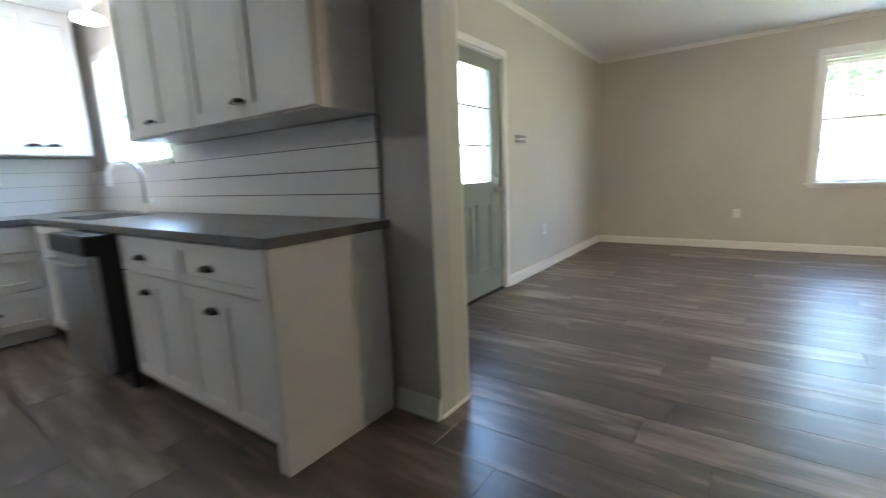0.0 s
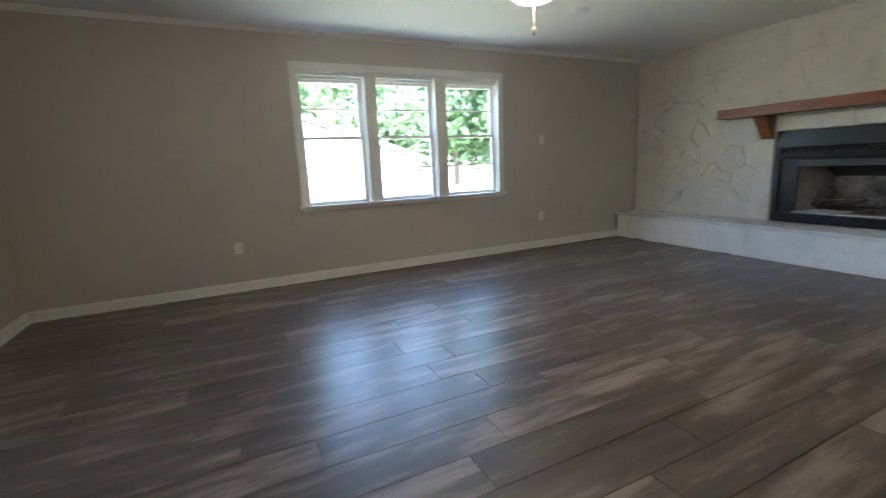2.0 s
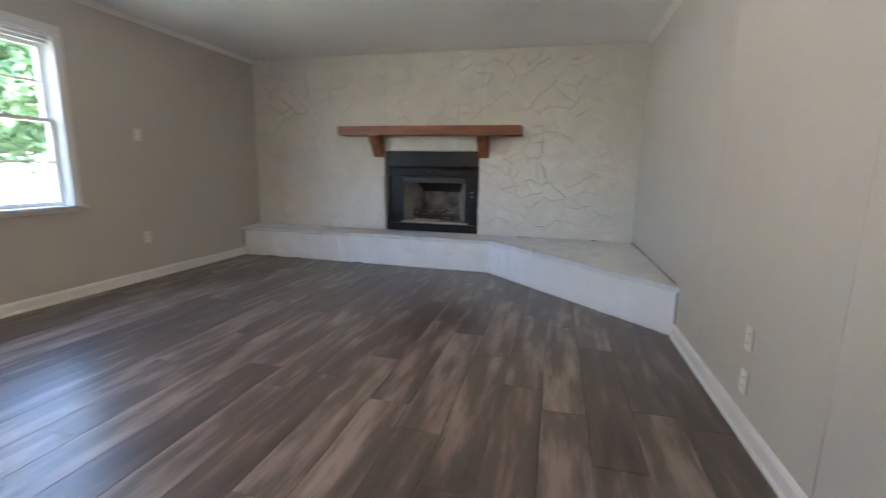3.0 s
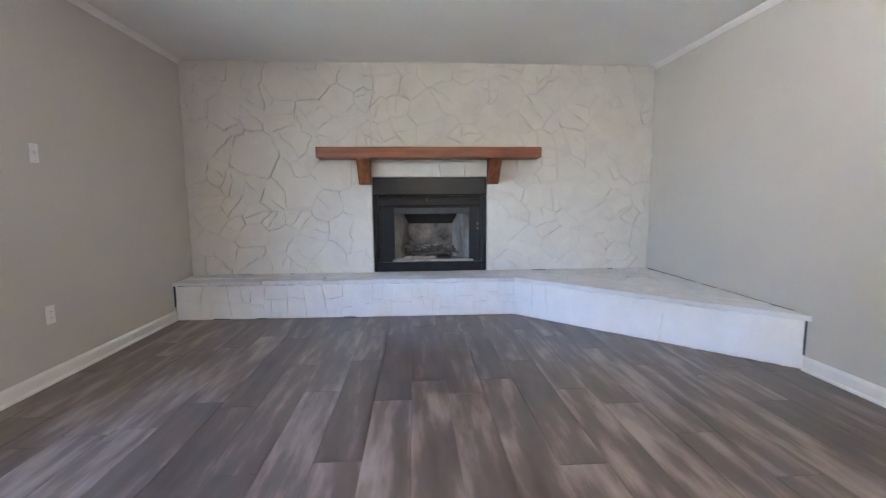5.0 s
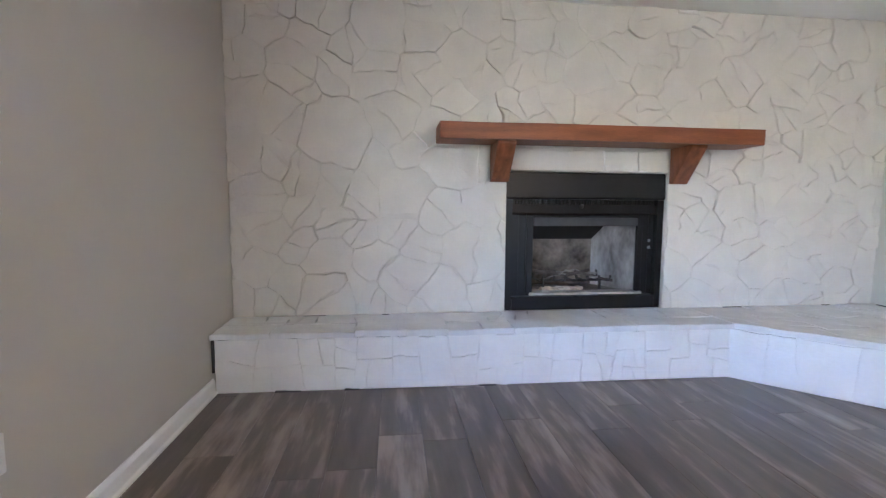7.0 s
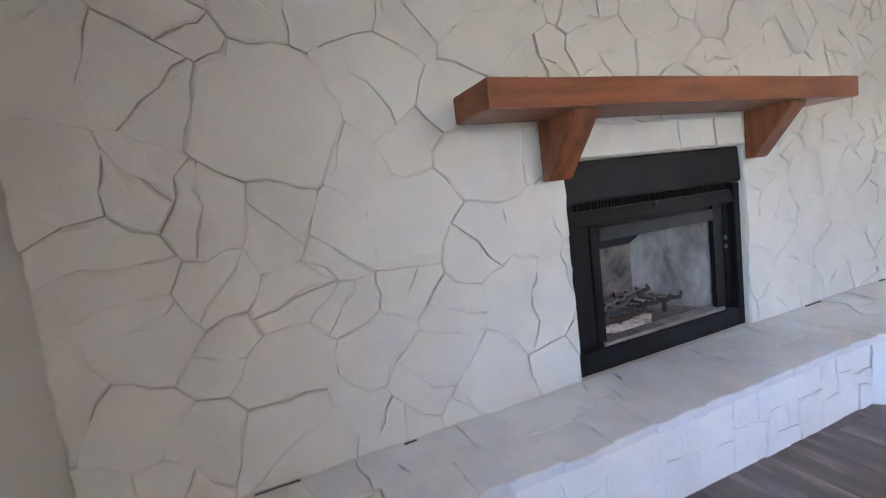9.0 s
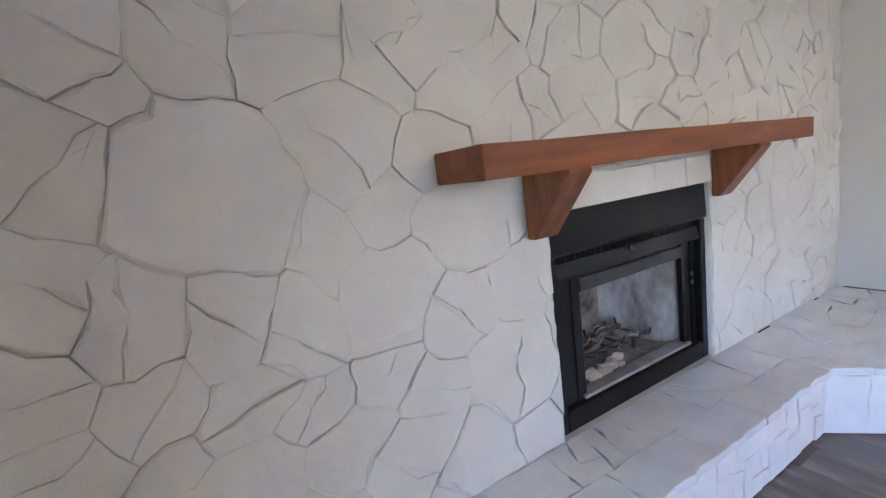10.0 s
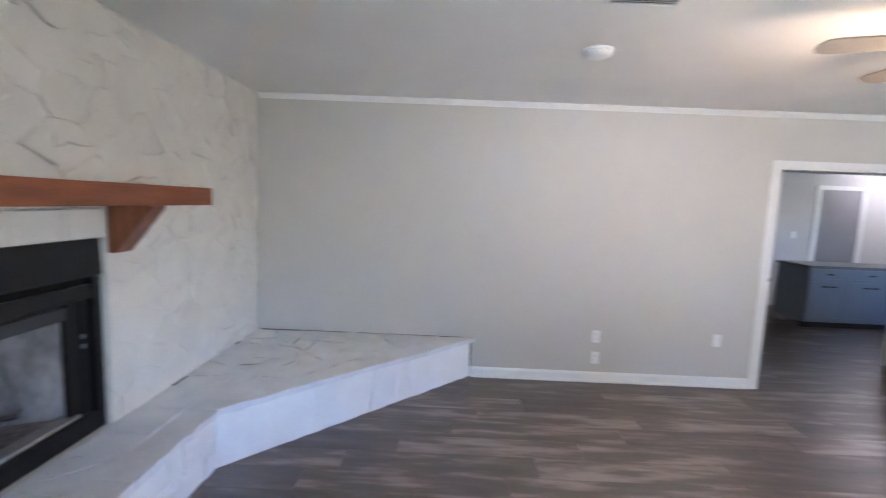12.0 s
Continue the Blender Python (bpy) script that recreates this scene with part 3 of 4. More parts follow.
# edge stones with a broken lip that overhangs the face, then the stones behind them
BACK_X = E_X - 0.035
for a, b, c, d, out in (((5.153, N_Y - 0.006), (5.098, 2.985), (5.36, N_Y - 0.006), (5.29, 2.985), (-1, 0)), ((5.098, 2.985), (3.522, S_Y + 0.004), (5.29, 2.985), (3.86, S_Y + 0.004), (-0.7, 0.7))):
    a, b, c, d, out = (Vector(p) for p in (a, b, c, d, out))
    k0 = 0.0
    while k0 < 1:
        k1 = k0 + rng.uniform(0.16, 0.5) / (b - a).length
        k1 = 1.0 if k1 > 0.93 else k1
        lip = [a.lerp(b, k0), a.lerp(b, k1)]
        first, last = k0 == 0, k1 == 1
        lip[0] += out * (0 if first else rng.uniform(-0.006, 0.008))
        lip[1] += out * (0 if last else rng.uniform(-0.006, 0.008))
        stone("slab", [tuple(p) for p in (lip[0], lip[1], c.lerp(d, k1), c.lerp(d, k0))], on_top, rng.uniform(0.031, 0.041), 0.0006, rng, M_HTOP_SHADED, hearth, 0.009, 0.010, 0.005, 0.05)
        k0 = k1
for quad in ([(5.29, 2.985), (5.36, N_Y - 0.006), (BACK_X, N_Y - 0.006), (BACK_X, 2.985)], [(5.29, 2.985), (BACK_X, 2.985), (BACK_X, S_Y + 0.004), (3.86, S_Y + 0.004)]):
    for p in split(quad, 0.06, rng):
        stone("slab", p, on_top, rng.uniform(0.033, 0.039), 0.0004, rng, M_HTOP_SHADED, hearth, 0.011, 0.008, 0.003, 0.06)

for x0, x1 in ((3.66, 4.35), (4.42, 4.62), (4.70, 5.10), (5.16, 5.52)):
    under(hearth, "joint_or_shade", boxes(((x0, S_Y + 0.0005, HEARTH_Z - 0.02), (x1, S_Y + 0.007, HEARTH_Z + 0.0035))), M_SLOT, "dark strip in the open joint along the wall")
for y0, y1 in ((5.62, 5.80), (5.22, 5.27), (4.92, 4.98), (2.55, 2.70), (1.80, 1.86)):
    under(hearth, "joint_or_shade", boxes(((E_X - 0.055, y0, HEARTH_Z - 0.02), (E_X - 0.046, y1, HEARTH_Z + 0.003))), M_SLOT, "dark strip in the open joint along the wall")
# broken shadow under the overhanging lip, laid in as dark strips
for y0, y1 in ((5.93, 6.21), (5.60, 5.86), (5.12, 5.30), (4.70, 4.78), (4.05, 4.22), (3.52, 3.60)):
    x = HK[0] + (HA[0] - HK[0]) * ((y0 + y1) / 2 - HK[1]) / (HA[1] - HK[1])
    under(hearth, "joint_or_shade", boxes(((x - 0.009, y0, HEARTH_Z - 0.0425), (x + 0.02, y1, HEARTH_Z - 0.0365))), M_SLOT, "dark strip standing in for the shadow under the slab edge")
# the gap at the north wall is real; this dark fill paints its shade
under(hearth, "joint_or_shade", boxes(((HA[0] - 0.002, N_Y - 0.016, 0.13), (HA[0] + 0.03, N_Y - 0.003, HEARTH_Z - 0.037))), M_SLOT, "dark strip in the open joint along the wall")
under(hearth, "joint_or_shade", boxes(((HS[0] - 0.004, S_Y + 0.0005, 0.10), (HS[0] + 0.02, S_Y + 0.006, HEARTH_Z - 0.037))), M_SLOT, "dark strip in the open joint along the wall")
for y0, y1 in ((5.75, 5.90), (5.40, 5.49), (4.55, 4.66)):
    x = HK[0] + (HA[0] - HK[0]) * ((y0 + y1) / 2 - HK[1]) / (HA[1] - HK[1])
    under(hearth, "joint_or_shade", boxes(((x - 0.007, y0, 0.0), (x + 0.02, y1, 0.007))), M_SLOT, "dark open joint at the floor")
seam = structure("trim_seam", boxes(((1.806, S_Y, 0.095), (1.812, S_Y + 0.0025, CEIL - 0.046)), ((3.03, S_Y, 0.095), (3.036, S_Y + 0.0015, CEIL - 0.046)), bevel=0.0007), M_WALL, "faint upright seam in the painted wall panelling", "trim")

# ---- mantel ----
mantel = thing("mantel_shelf", "reddish-brown stained wooden beam mantel on two angled corbels", "mantel", (5.42, 3.80, 1.29))
beam = bmesh.new()
box(beam, (5.28, 2.692, 1.545), (E_X - 0.055, 4.90, 1.648))
bmesh.ops.subdivide_edges(beam, edges=[e for e in beam.edges if abs(e.verts[0].co.y - e.verts[1].co.y) > 1], cuts=24)
for v in beam.verts:
    k = noise.noise(v.co * 3.1) * 0.004
    v.co.x += k if v.co.x < 5.4 else 0
    v.co.z += noise.noise(v.co * 2.3 + Vector((5, 1, 2))) * 0.003
bmesh.ops.bevel(beam, geom=[e for e in beam.edges if len(e.link_faces) == 2 and e.calc_face_angle(0) > 0.8], offset=0.004, segments=2, affect="EDGES")
under(mantel, "beam", beam, M_MANTEL)
for y0, y1 in ((4.40, 4.522), (3.078, 3.195)):
    under(mantel, "corbel", prism([(E_X - 0.05, 1.2925), (5.508, 1.2925), (5.318, 1.528), (5.318, 1.544), (E_X - 0.05, 1.544)], "y", y0, y1, 0.004), M_CORBEL)

# ---- fireplace insert ----
fire = thing("fireplace_insert", "black metal fireplace insert with a sooty open firebox", "fireplace", (5.6, 3.79, FP_Z0 + 0.004))
FX = 5.592
A0, A1, Z0, Z1 = FP_Y0 + 0.004, FP_Y1 - 0.004, FP_Z0 + 0.004, FP_Z1 - 0.004
for lo, hi in (((FX, A0, Z0), (FX + 0.07, A0 + 0.05, 1.176)), ((FX, A1 - 0.05, Z0), (FX + 0.07, A1, 1.176)), ((FX + 0.001, A0 + 0.0505, Z0), (FX + 0.07, A1 - 0.0505, 0.47))):
    under(fire, "surround_rail", boxes((lo, hi), bevel=0.004), M_BLACK)
under(fire, "hood", prism([(FX + 0.07, 1.178), (FX - 0.004, 1.178), (FX - 0.012, 1.192), (FX - 0.002, Z1), (FX + 0.07, Z1)], "y", A0, A1, 0.003), M_BLACK, "glossy black hood panel")
under(fire, "slot_back", boxes(((FX + 0.05, A0 + 0.05, 1.06), (FX + 0.07, A1 - 0.05, 1.177))), M_DARK)
slot = under(fire, "louvre", prism([(FX + 0.006, 1.068), (FX + 0.002, 1.078), (FX + 0.016, 1.140), (FX + 0.030, 1.140), (FX + 0.030, 1.068)], "y", A0 + 0.051, A1 - 0.051, 0.003), M_BLACK, "glossy black louvre under the hood slot")
y = A0 + 0.07
while y < A1 - 0.06:
    under(slot, "slat", boxes(((FX + 0.032, y, 1.12), (FX + 0.046, y + 0.008, 1.1765))), M_BLACK)
    y += 0.021
under(fire, "damper_knob", lathe([(0.014, 0), (0.016, -0.012), (0.010, -0.02)], (FX + 0.012, 3.83, 1.128), "x", 14), M_IRON)
for y0, y1 in ((A0 + 0.05, 3.375), (4.175, A1 - 0.05)):
    bm = boxes(((FX + 0.045, y0, 0.47), (FX + 0.06, y1, 1.075)))
    for i in range(3):
        w = (y1 - y0) / 3
        box(bm, (FX + 0.036 + 0.006 * (i % 2), y0 + i * w + 0.003, 0.475), (FX + 0.045, y0 + (i + 1) * w - 0.003, 1.07))
    under(fire, "mesh_pocket", bm, M_BLACK)
for z in (0.815, 0.865):
    under(fire, "screen_clip", boxes(((FX + 0.026, 3.272, z), (FX + 0.0365, 3.292, z + 0.022)), bevel=0.003), M_GREYBAR, "small grey metal clip")
under(fire, "lintel", boxes(((FX + 0.03, 3.375, 0.985), (FX + 0.075, 4.175, 1.045)), bevel=0.003), M_LINTEL, "dull grey lintel bar")
under(fire, "lintel_back", boxes(((FX + 0.05, 3.375, 1.045), (FX + 0.07, 4.175, 1.078))), M_BLACK)
under(fire, "ledge", prism([(FX + 0.02, 0.474), (FX + 0.02, 0.492), (FX + 0.085, 0.500), (FX + 0.085, 0.474)], "y", 3.33, 4.20, 0.002), M_STEEL, "bare steel ledge strip")
under(fire, "firebox_floor", boxes(((FX + 0.07, 3.32, 0.45), (FX + 0.56, 4.24, 0.476))), M_ASH_LIT)
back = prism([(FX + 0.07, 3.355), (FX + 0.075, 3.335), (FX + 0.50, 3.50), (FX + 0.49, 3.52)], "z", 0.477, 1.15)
under(fire, "side_panel", back, M_ASH_LIT)
under(fire, "side_panel", prism([(FX + 0.07, 4.195), (FX + 0.075, 4.215), (FX + 0.50, 4.05), (FX + 0.49, 4.03)], "z", 0.477, 1.15), M_ASH_LIT)
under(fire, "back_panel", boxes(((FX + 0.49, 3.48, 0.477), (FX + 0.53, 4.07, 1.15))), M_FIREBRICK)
under(fire, "firebox_top", boxes(((FX + 0.07, 3.30, 1.08), (FX + 0.55, 4.25, 1.16))), M_DARK)
# added sheet that blackens the upper firebox, not a known part of it
under(fire, "dark_sheet", prism([(FX + 0.488, 0.86), (FX + 0.26, 1.075), (FX + 0.30, 1.079), (FX + 0.489, 0.90)], "y", 3.46, 4.09), M_DARK, "added sloping dark sheet over the sooty top of the firebox")
grate = under(fire, "grate", tube([(FX + 0.22, 3.50, 0.555), (FX + 0.22, 3.79, 0.55), (FX + 0.22, 4.08, 0.555)], 0.009), M_IRON)
for i in range(7):
    yy = 3.52 + 0.09 * i
    under(grate, "bar", tube([(FX + 0.14, yy, 0.60), (FX + 0.15, yy, 0.565), (FX + 0.20, yy, 0.55), (FX + 0.36, yy, 0.55), (FX + 0.38, yy, 0.61)], 0.008, 8), M_IRON)
for yy in (3.56, 4.02):
    under(grate, "foot", boxes(((FX + 0.21, yy, 0.476), (FX + 0.23, yy + 0.014, 0.55))), M_IRON)
for i, (yy, zz, ang) in enumerate(((3.63, 0.585, 0.25), (3.80, 0.59, -0.2), (3.93, 0.60, 0.1))):
    pts = [(FX + 0.20 + 0.05 * i + 0.02 * math.sin(k), yy + (k - 3) * 0.055 * math.cos(ang), zz + (k - 3) * 0.02 * math.sin(ang * 3) + 0.004 * math.cos(k * 2.1)) for k in range(7)]
    log = thing("twig", "thin charred twig lying across the fire grate", "twig", pts[0])
    under(log, "wood", tube(pts, 0.010 + 0.003 * i, 8), M_LOG)
prng = random.Random(5)
for i in range(7):
    p = Vector((FX + prng.uniform(0.16, 0.34), prng.uniform(3.56, 4.05), 0.572 + 0.008 * i))
    d = Vector((prng.uniform(-0.3, 0.3), prng.choice((-1, 1)), prng.uniform(-0.12, 0.30))).normalized() * prng.uniform(0.10, 0.2)
    twig = thing("twig", "thin ash-grey twig lying on the fire grate", "twig", p)
    under(twig, "wood", tube([p - d * 0.5, p - d * 0.1 + Vector((0.01, 0, 0.006)), p + d * 0.25, p + d * 0.5 + Vector((0, 0.01, 0.012))], prng.uniform(0.005, 0.009), 7), M_ASH_LIT)
for i in range(17):
    r = prng.uniform(0.018, 0.036)
    at = Vector((FX + prng.uniform(0.11, 0.19), prng.uniform(3.70, 4.15), 0.477 + r * 0.62))
    bm = bmesh.new()
    bmesh.ops.create_icosphere(bm, subdivisions=2, radius=r)
    for v in bm.verts:
        k = 1 + 0.4 * noise.noise(v.co * 40 + Vector((i * 3.1, 0, 0)))
        v.co = Vector((v.co.x * k, v.co.y * k * 1.25, v.co.z * k * 0.7))
    rock = part("rock", bm, M_ROCK)
    rock.location = at
    tagged(rock, "small pale lava rock lying in the firebox", "rock", "rocks in the firebox")


# ---- wall plates, detector, vent ----
def wall_plate(name, at, inward, kind, label):
    """An outlet, switch or blank plate on a wall; inward is the way into the room."""
    ob = thing(name, label, kind, at)
    n = Vector((*inward, 0))
    s = Vector((-n.y, n.x, 0))

    def slab(su, sv, d0, d1, cu=0, cv=0, bevel=0.0):
        bm = bmesh.new()
        box(bm, (cu - su, d0, cv - sv), (cu + su, d1, cv + sv))
        if bevel:
            bmesh.ops.bevel(bm, geom=bm.edges[:], offset=bevel, segments=2, affect="EDGES")
        for v in bm.verts:
            u, d, z = v.co
            v.co = s * u + n * d + Vector((0, 0, z))
        bmesh.ops.recalc_face_normals(bm, faces=bm.faces[:])
        return bm
    part("plate", slab(0.036, 0.058, 0, 0.006, bevel=0.003), M_PLATE, ob)
    if kind == "outlet":
        for c in (-0.02, 0.02):
            f = part("socket", slab(0.017, 0.014, 0.004, 0.0085, 0, c, 0.002), M_PLATE, ob)
            for u in (-0.006, 0.006):
                part("slot", slab(0.0012, 0.004, 0.007, 0.0092, u, c), M_SLOT, f)
    else:
        part("toggle", slab(0.005, 0.010, 0.004, 0.018, 0, 0.004, 0.002), M_PLATE, ob)
    for c in ((-0.045, 0.045) if kind == "switch" else (0,)):
        part("screw", slab(0.003, 0.003, 0.005, 0.0075, 0, c, 0.001), M_NICKEL, ob)
    return ob


for at in ((0.034, N_Y, 0.438), (3.781, N_Y, 0.431)):
    wall_plate("wall_outlet", at, (0, -1), "outlet", "white plastic double outlet on the greige wall")
wall_plate("light_switch", (3.786, N_Y, 1.432), (0, -1), "switch", "white toggle light switch on the greige wall")
wall_plate("wall_outlet", (W_X, 4.25, 0.437), (1, 0), "outlet", "white plastic double outlet on the greige wall")
for at in ((2.40, S_Y, 0.435), (2.395, S_Y, 0.232), (1.284, S_Y, 0.445)):
    wall_plate("wall_outlet", at, (0, 1), "outlet", "white plastic double outlet on the greige wall")
rack = thing("wall_bracket", "grey metal bracket of two short bars on the wall", "bracket", (W_X, 3.655, 1.37))
under(rack, "back_plate", boxes(((W_X, 3.60, 1.345), (W_X + 0.006, 3.72, 1.40)), bevel=0.002), M_PLATE)
for z in (1.350, 1.392):
    under(rack, "bar", boxes(((W_X + 0.006, 3.565, z - 0.012), (W_X + 0.022, 3.765, z + 0.012)), bevel=0.004), M_GREYBAR)
det = thing("smoke_detector", "round white smoke detector on the ceiling", "detector", (3.0, 2.76, CEIL))
under(det, "base", lathe([(0.09, 0), (0.09, -0.012), (0.084, -0.014)], (3.0, 2.76, CEIL), "z", 32), M_PLATE)
under(det, "cover", lathe([(0.082, -0.0141), (0.082, -0.026), (0.062, -0.038), (0.015, -0.041)], (3.0, 2.76, CEIL), "z", 32), M_PLATE)
vent = thing("ceiling_vent", "white metal louvred air vent in the ceiling", "vent", (3.01, 3.45, CEIL))
VX0, VX1, VY0, VY1 = 2.84, 3.18, 3.335, 3.56
under(vent, "frame", boxes(((VX0, VY0, CEIL - 0.010), (VX1, VY0 + 0.03, CEIL)), ((VX0, VY1 - 0.03, CEIL - 0.010), (VX1, VY1, CEIL)), ((VX0, VY0 + 0.03, CEIL - 0.010), (VX0 + 0.03, VY1 - 0.03, CEIL)), ((VX1 - 0.03, VY0 + 0.03, CEIL - 0.010), (VX1, VY1 - 0.03, CEIL)), bevel=0.003), M_PLATE)
under(vent, "backing", boxes(((VX0 + 0.03, VY0 + 0.03, CEIL - 0.002), (VX1 - 0.03, VY1 - 0.03, CEIL - 0.0005))), M_SLOT)
for i in range(9):
    yy = VY0 + 0.034 + i * 0.0175
    under(vent, "slat", prism([(yy, CEIL - 0.003), (yy + 0.002, CEIL - 0.003), (yy + 0.010, CEIL - 0.010), (yy + 0.008, CEIL - 0.010)], "x", VX0 + 0.03, VX1 - 0.03), M_PLATE)
disc = thing("ceiling_alarm", "flat round alarm disc on the ceiling by the fan", "detector", (3.14, 4.89, CEIL))
under(disc, "base", lathe([(0.08, 0), (0.08, -0.01), (0.074, -0.012)], (3.14, 4.89, CEIL), "z", 32), M_PLATE)
under(disc, "cover", lathe([(0.072, -0.0121), (0.07, -0.024), (0.05, -0.032), (0.012, -0.034)], (3.14, 4.89, CEIL), "z", 32), M_PLATE)

# ---- ceiling fan ----
FC = Vector((1.60, 3.585, CEIL))
fan = thing("ceiling_fan", "ceiling fan with five pale blades and a lit frosted bowl", "ceiling fan", FC)
under(fan, "canopy", lathe([(0.075, 0), (0.072, -0.03), (0.045, -0.055), (0.02, -0.06)], FC, "z", 32), M_FANWHITE)
under(fan, "motor", lathe([(0.03, -0.055), (0.09, -0.07), (0.135, -0.10), (0.14, -0.16), (0.11, -0.20), (0.07, -0.215)], FC, "z", 40), M_FANWHITE)
under(fan, "light_ring", lathe([(0.07, -0.21), (0.06, -0.28), (0.10, -0.325), (0.105, -0.345), (0.09, -0.352)], FC, "z", 40), M_FANWHITE)
under(fan, "bowl", lathe([(0.10, -0.352), (0.165, -0.38), (0.17, -0.41), (0.15, -0.46), (0.095, -0.505), (0.02, -0.522)], FC, "z", 40), M_FANGLOW, "lit frosted glass bowl")
chain = under(fan, "pull_chain", tube([FC + Vector((0, 0, -0.515)), FC + Vector((0.001, 0, -0.58)), FC + Vector((0, 0, -0.645))], 0.0035, 6), M_FANWHITE)
under(chain, "chain_knob", lathe([(0.005, -0.64), (0.011, -0.655), (0.011, -0.675), (0.004, -0.685)], FC, "z", 12), M_BLADE)
for i in range(5):
    a = radians(-18 + 72 * i)
    rot = Matrix.Rotation(a, 4, "Z")
    arm = boxes(((0.11, -0.022, -0.176), (0.24, 0.022, -0.168)), bevel=0.003)
    bmesh.ops.transform(arm, matrix=rot, verts=arm.verts[:])
    arm = part("blade_arm", arm, M_FANWHITE, fan)
    pts = [(0.20, -0.045), (0.30, -0.058), (0.60, -0.066), (0.655, -0.055), (0.675, -0.02), (0.675, 0.02), (0.655, 0.055), (0.60, 0.066), (0.30, 0.058), (0.20, 0.045)]
    bl = prism(pts, "z", -0.168, -0.161, 0.002)
    bmesh.ops.transform(bl, matrix=rot @ Matrix.Translation((0, 0, -0.165)) @ Matrix.Rotation(radians(10), 4, "X") @ Matrix.Translation((0, 0, 0.165)), verts=bl.verts[:])
    part("blade", bl, M_BLADE, fan)
lamp = new("fan_bulb", bpy.data.lights.new("fan_bulb", "POINT"))
lamp.data.energy, lamp.data.color, lamp.data.shadow_soft_size = FAN_WATTS, (1.0, 0.72, 0.42), 0.12
lamp.location = FC + Vector((0.12, -0.16, -0.50))


# ---- kitchen cabinets ----
def shaker(bm, u0, u1, z0, z1, front, put):
    """A shaker front: frame and a sunk panel. put(u, d, z): d towards the viewer from the carcass."""
    r = 0.055 if z1 - z0 > 0.25 else 0.035
    rings = []
    for e, d in ((0, 0), (0, 0.0185), (0.0015, 0.02), (r - 0.001, 0.02), (r, 0.019), (r, 0.010)):
        rings.append([bm.verts.new(p) for p in ((u0 + e, d, z0 + e), (u1 - e, d, z0 + e), (u1 - e, d, z1 - e), (u0 + e, d, z1 - e))])
    for p, q in zip(rings, rings[1:]):
        for i in range(4):
            bm.faces.new((p[i], p[(i + 1) % 4], q[(i + 1) % 4], q[i]))
    bm.faces.new(rings[0][::-1])
    bm.faces.new(rings[-1])
    for v in bm.verts:
        v.co = put(*v.co)
    bmesh.ops.recalc_face_normals(bm, faces=bm.faces[:])
    return bm


def cup_pull(u, z, put):
    bm = bmesh.new()
    rings = []
    for i in range(9):
        a = math.pi * i / 8
        rings.append([bm.verts.new(put(u + 0.045 * math.cos(a) * k, 0.02 + d, z + 0.022 * math.sin(a) * k - 0.006)) for k, d in ((1.0, 0.0), (0.95, 0.016), (0.6, 0.026), (0.0, 0.028))])
    for p, q in zip(rings, rings[1:]):
        for i in range(3):
            bm.faces.new((p[i], p[i + 1], q[i + 1], q[i])).smooth = True
    bmesh.ops.remove_doubles(bm, verts=bm.verts[:], dist=0.0005)
    bmesh.ops.solidify(bm, geom=bm.faces[:], thickness=0.002)
    return bm


def cabinet(name, label, u0, u1, z0, z1, lo, hi, put, fronts, paint, toe=None, group="", kick=None):
    """A cabinet unit. fronts: (name, u0, u1, z0, z1, handle u, handle z)."""
    c = (Vector(lo) + Vector(hi)) / 2
    ob = thing(name, label, "cabinet", (c.x, c.y, min(lo[2], 0 if toe else lo[2])), group)
    under(ob, "body", boxes((lo, hi), bevel=0.002), paint)
    if toe:
        under(ob, "toe_kick", boxes(toe), kick or M_DARK)
    for kind, a, b, c0, c1, hu, hz in fronts:
        d = under(ob, kind, shaker(bmesh.new(), a, b, c0, c1, 0, put), paint)
        if hu is not None:
            under(d, "handle", cup_pull(hu, hz, put), M_BRONZE, "dark bronze cup pull")
    return ob


def north_base(u, d, z):
    return Vector((u, 0.605 - d, z))


def north_up(u, d, z):
    return Vector((u, 0.88 - d, z))


def west_base(u, d, z):
    return Vector((-3.99 + d, u, z))


def west_up(u, d, z):
    return Vector((-4.28 + d, u, z))


def far_base(u, d, z):
    return Vector((u, -0.96 + d, z))


for u1, u0, hx in ((-1.125, -1.80, -1.535), (-1.803, -2.43, -2.165)):
    a1 = u1 - (0.045 if u1 > -1.2 else 0.006)
    cabinet("base_cabinet", "white-painted shaker base cabinet with dark cup pulls under a stone counter", u0, u1, 0, 0.85, (u0, 0.605, 0.09), (u1, K_Y - 0.002, 0.852), north_base,
            [("drawer", u0 + 0.006, a1, 0.665, 0.842, hx, 0.742), ("door", u0 + 0.006, (u0 + a1) / 2 - 0.002, 0.105, 0.655, None, 0), ("door", (u0 + a1) / 2 + 0.002, a1, 0.105, 0.655, hx, 0.57)], M_CAB, ((u0, 0.66, 0), (u1, 0.675, 0.09)), "white kitchen base cabinets")
filler = thing("end_panel", "white-painted cabinet end panel reaching the floor", "panel", (-1.11, 0.88, 0))
under(filler, "board", boxes(((-1.124, 0.575, 0), (-1.105, K_Y - 0.03, 0.852)), ((-1.165, 0.575, 0), (-1.125, 0.604, 0.852)), bevel=0.002), M_CAB)
dw = thing("dishwasher", "stainless dishwasher pulled out a little from the counter", "dishwasher", (-2.75, 0.75, 0))
under(dw, "tub", boxes(((-3.04, 0.50, 0.10), (-2.455, 1.10, 0.845)), bevel=0.004), M_DWSIDE)
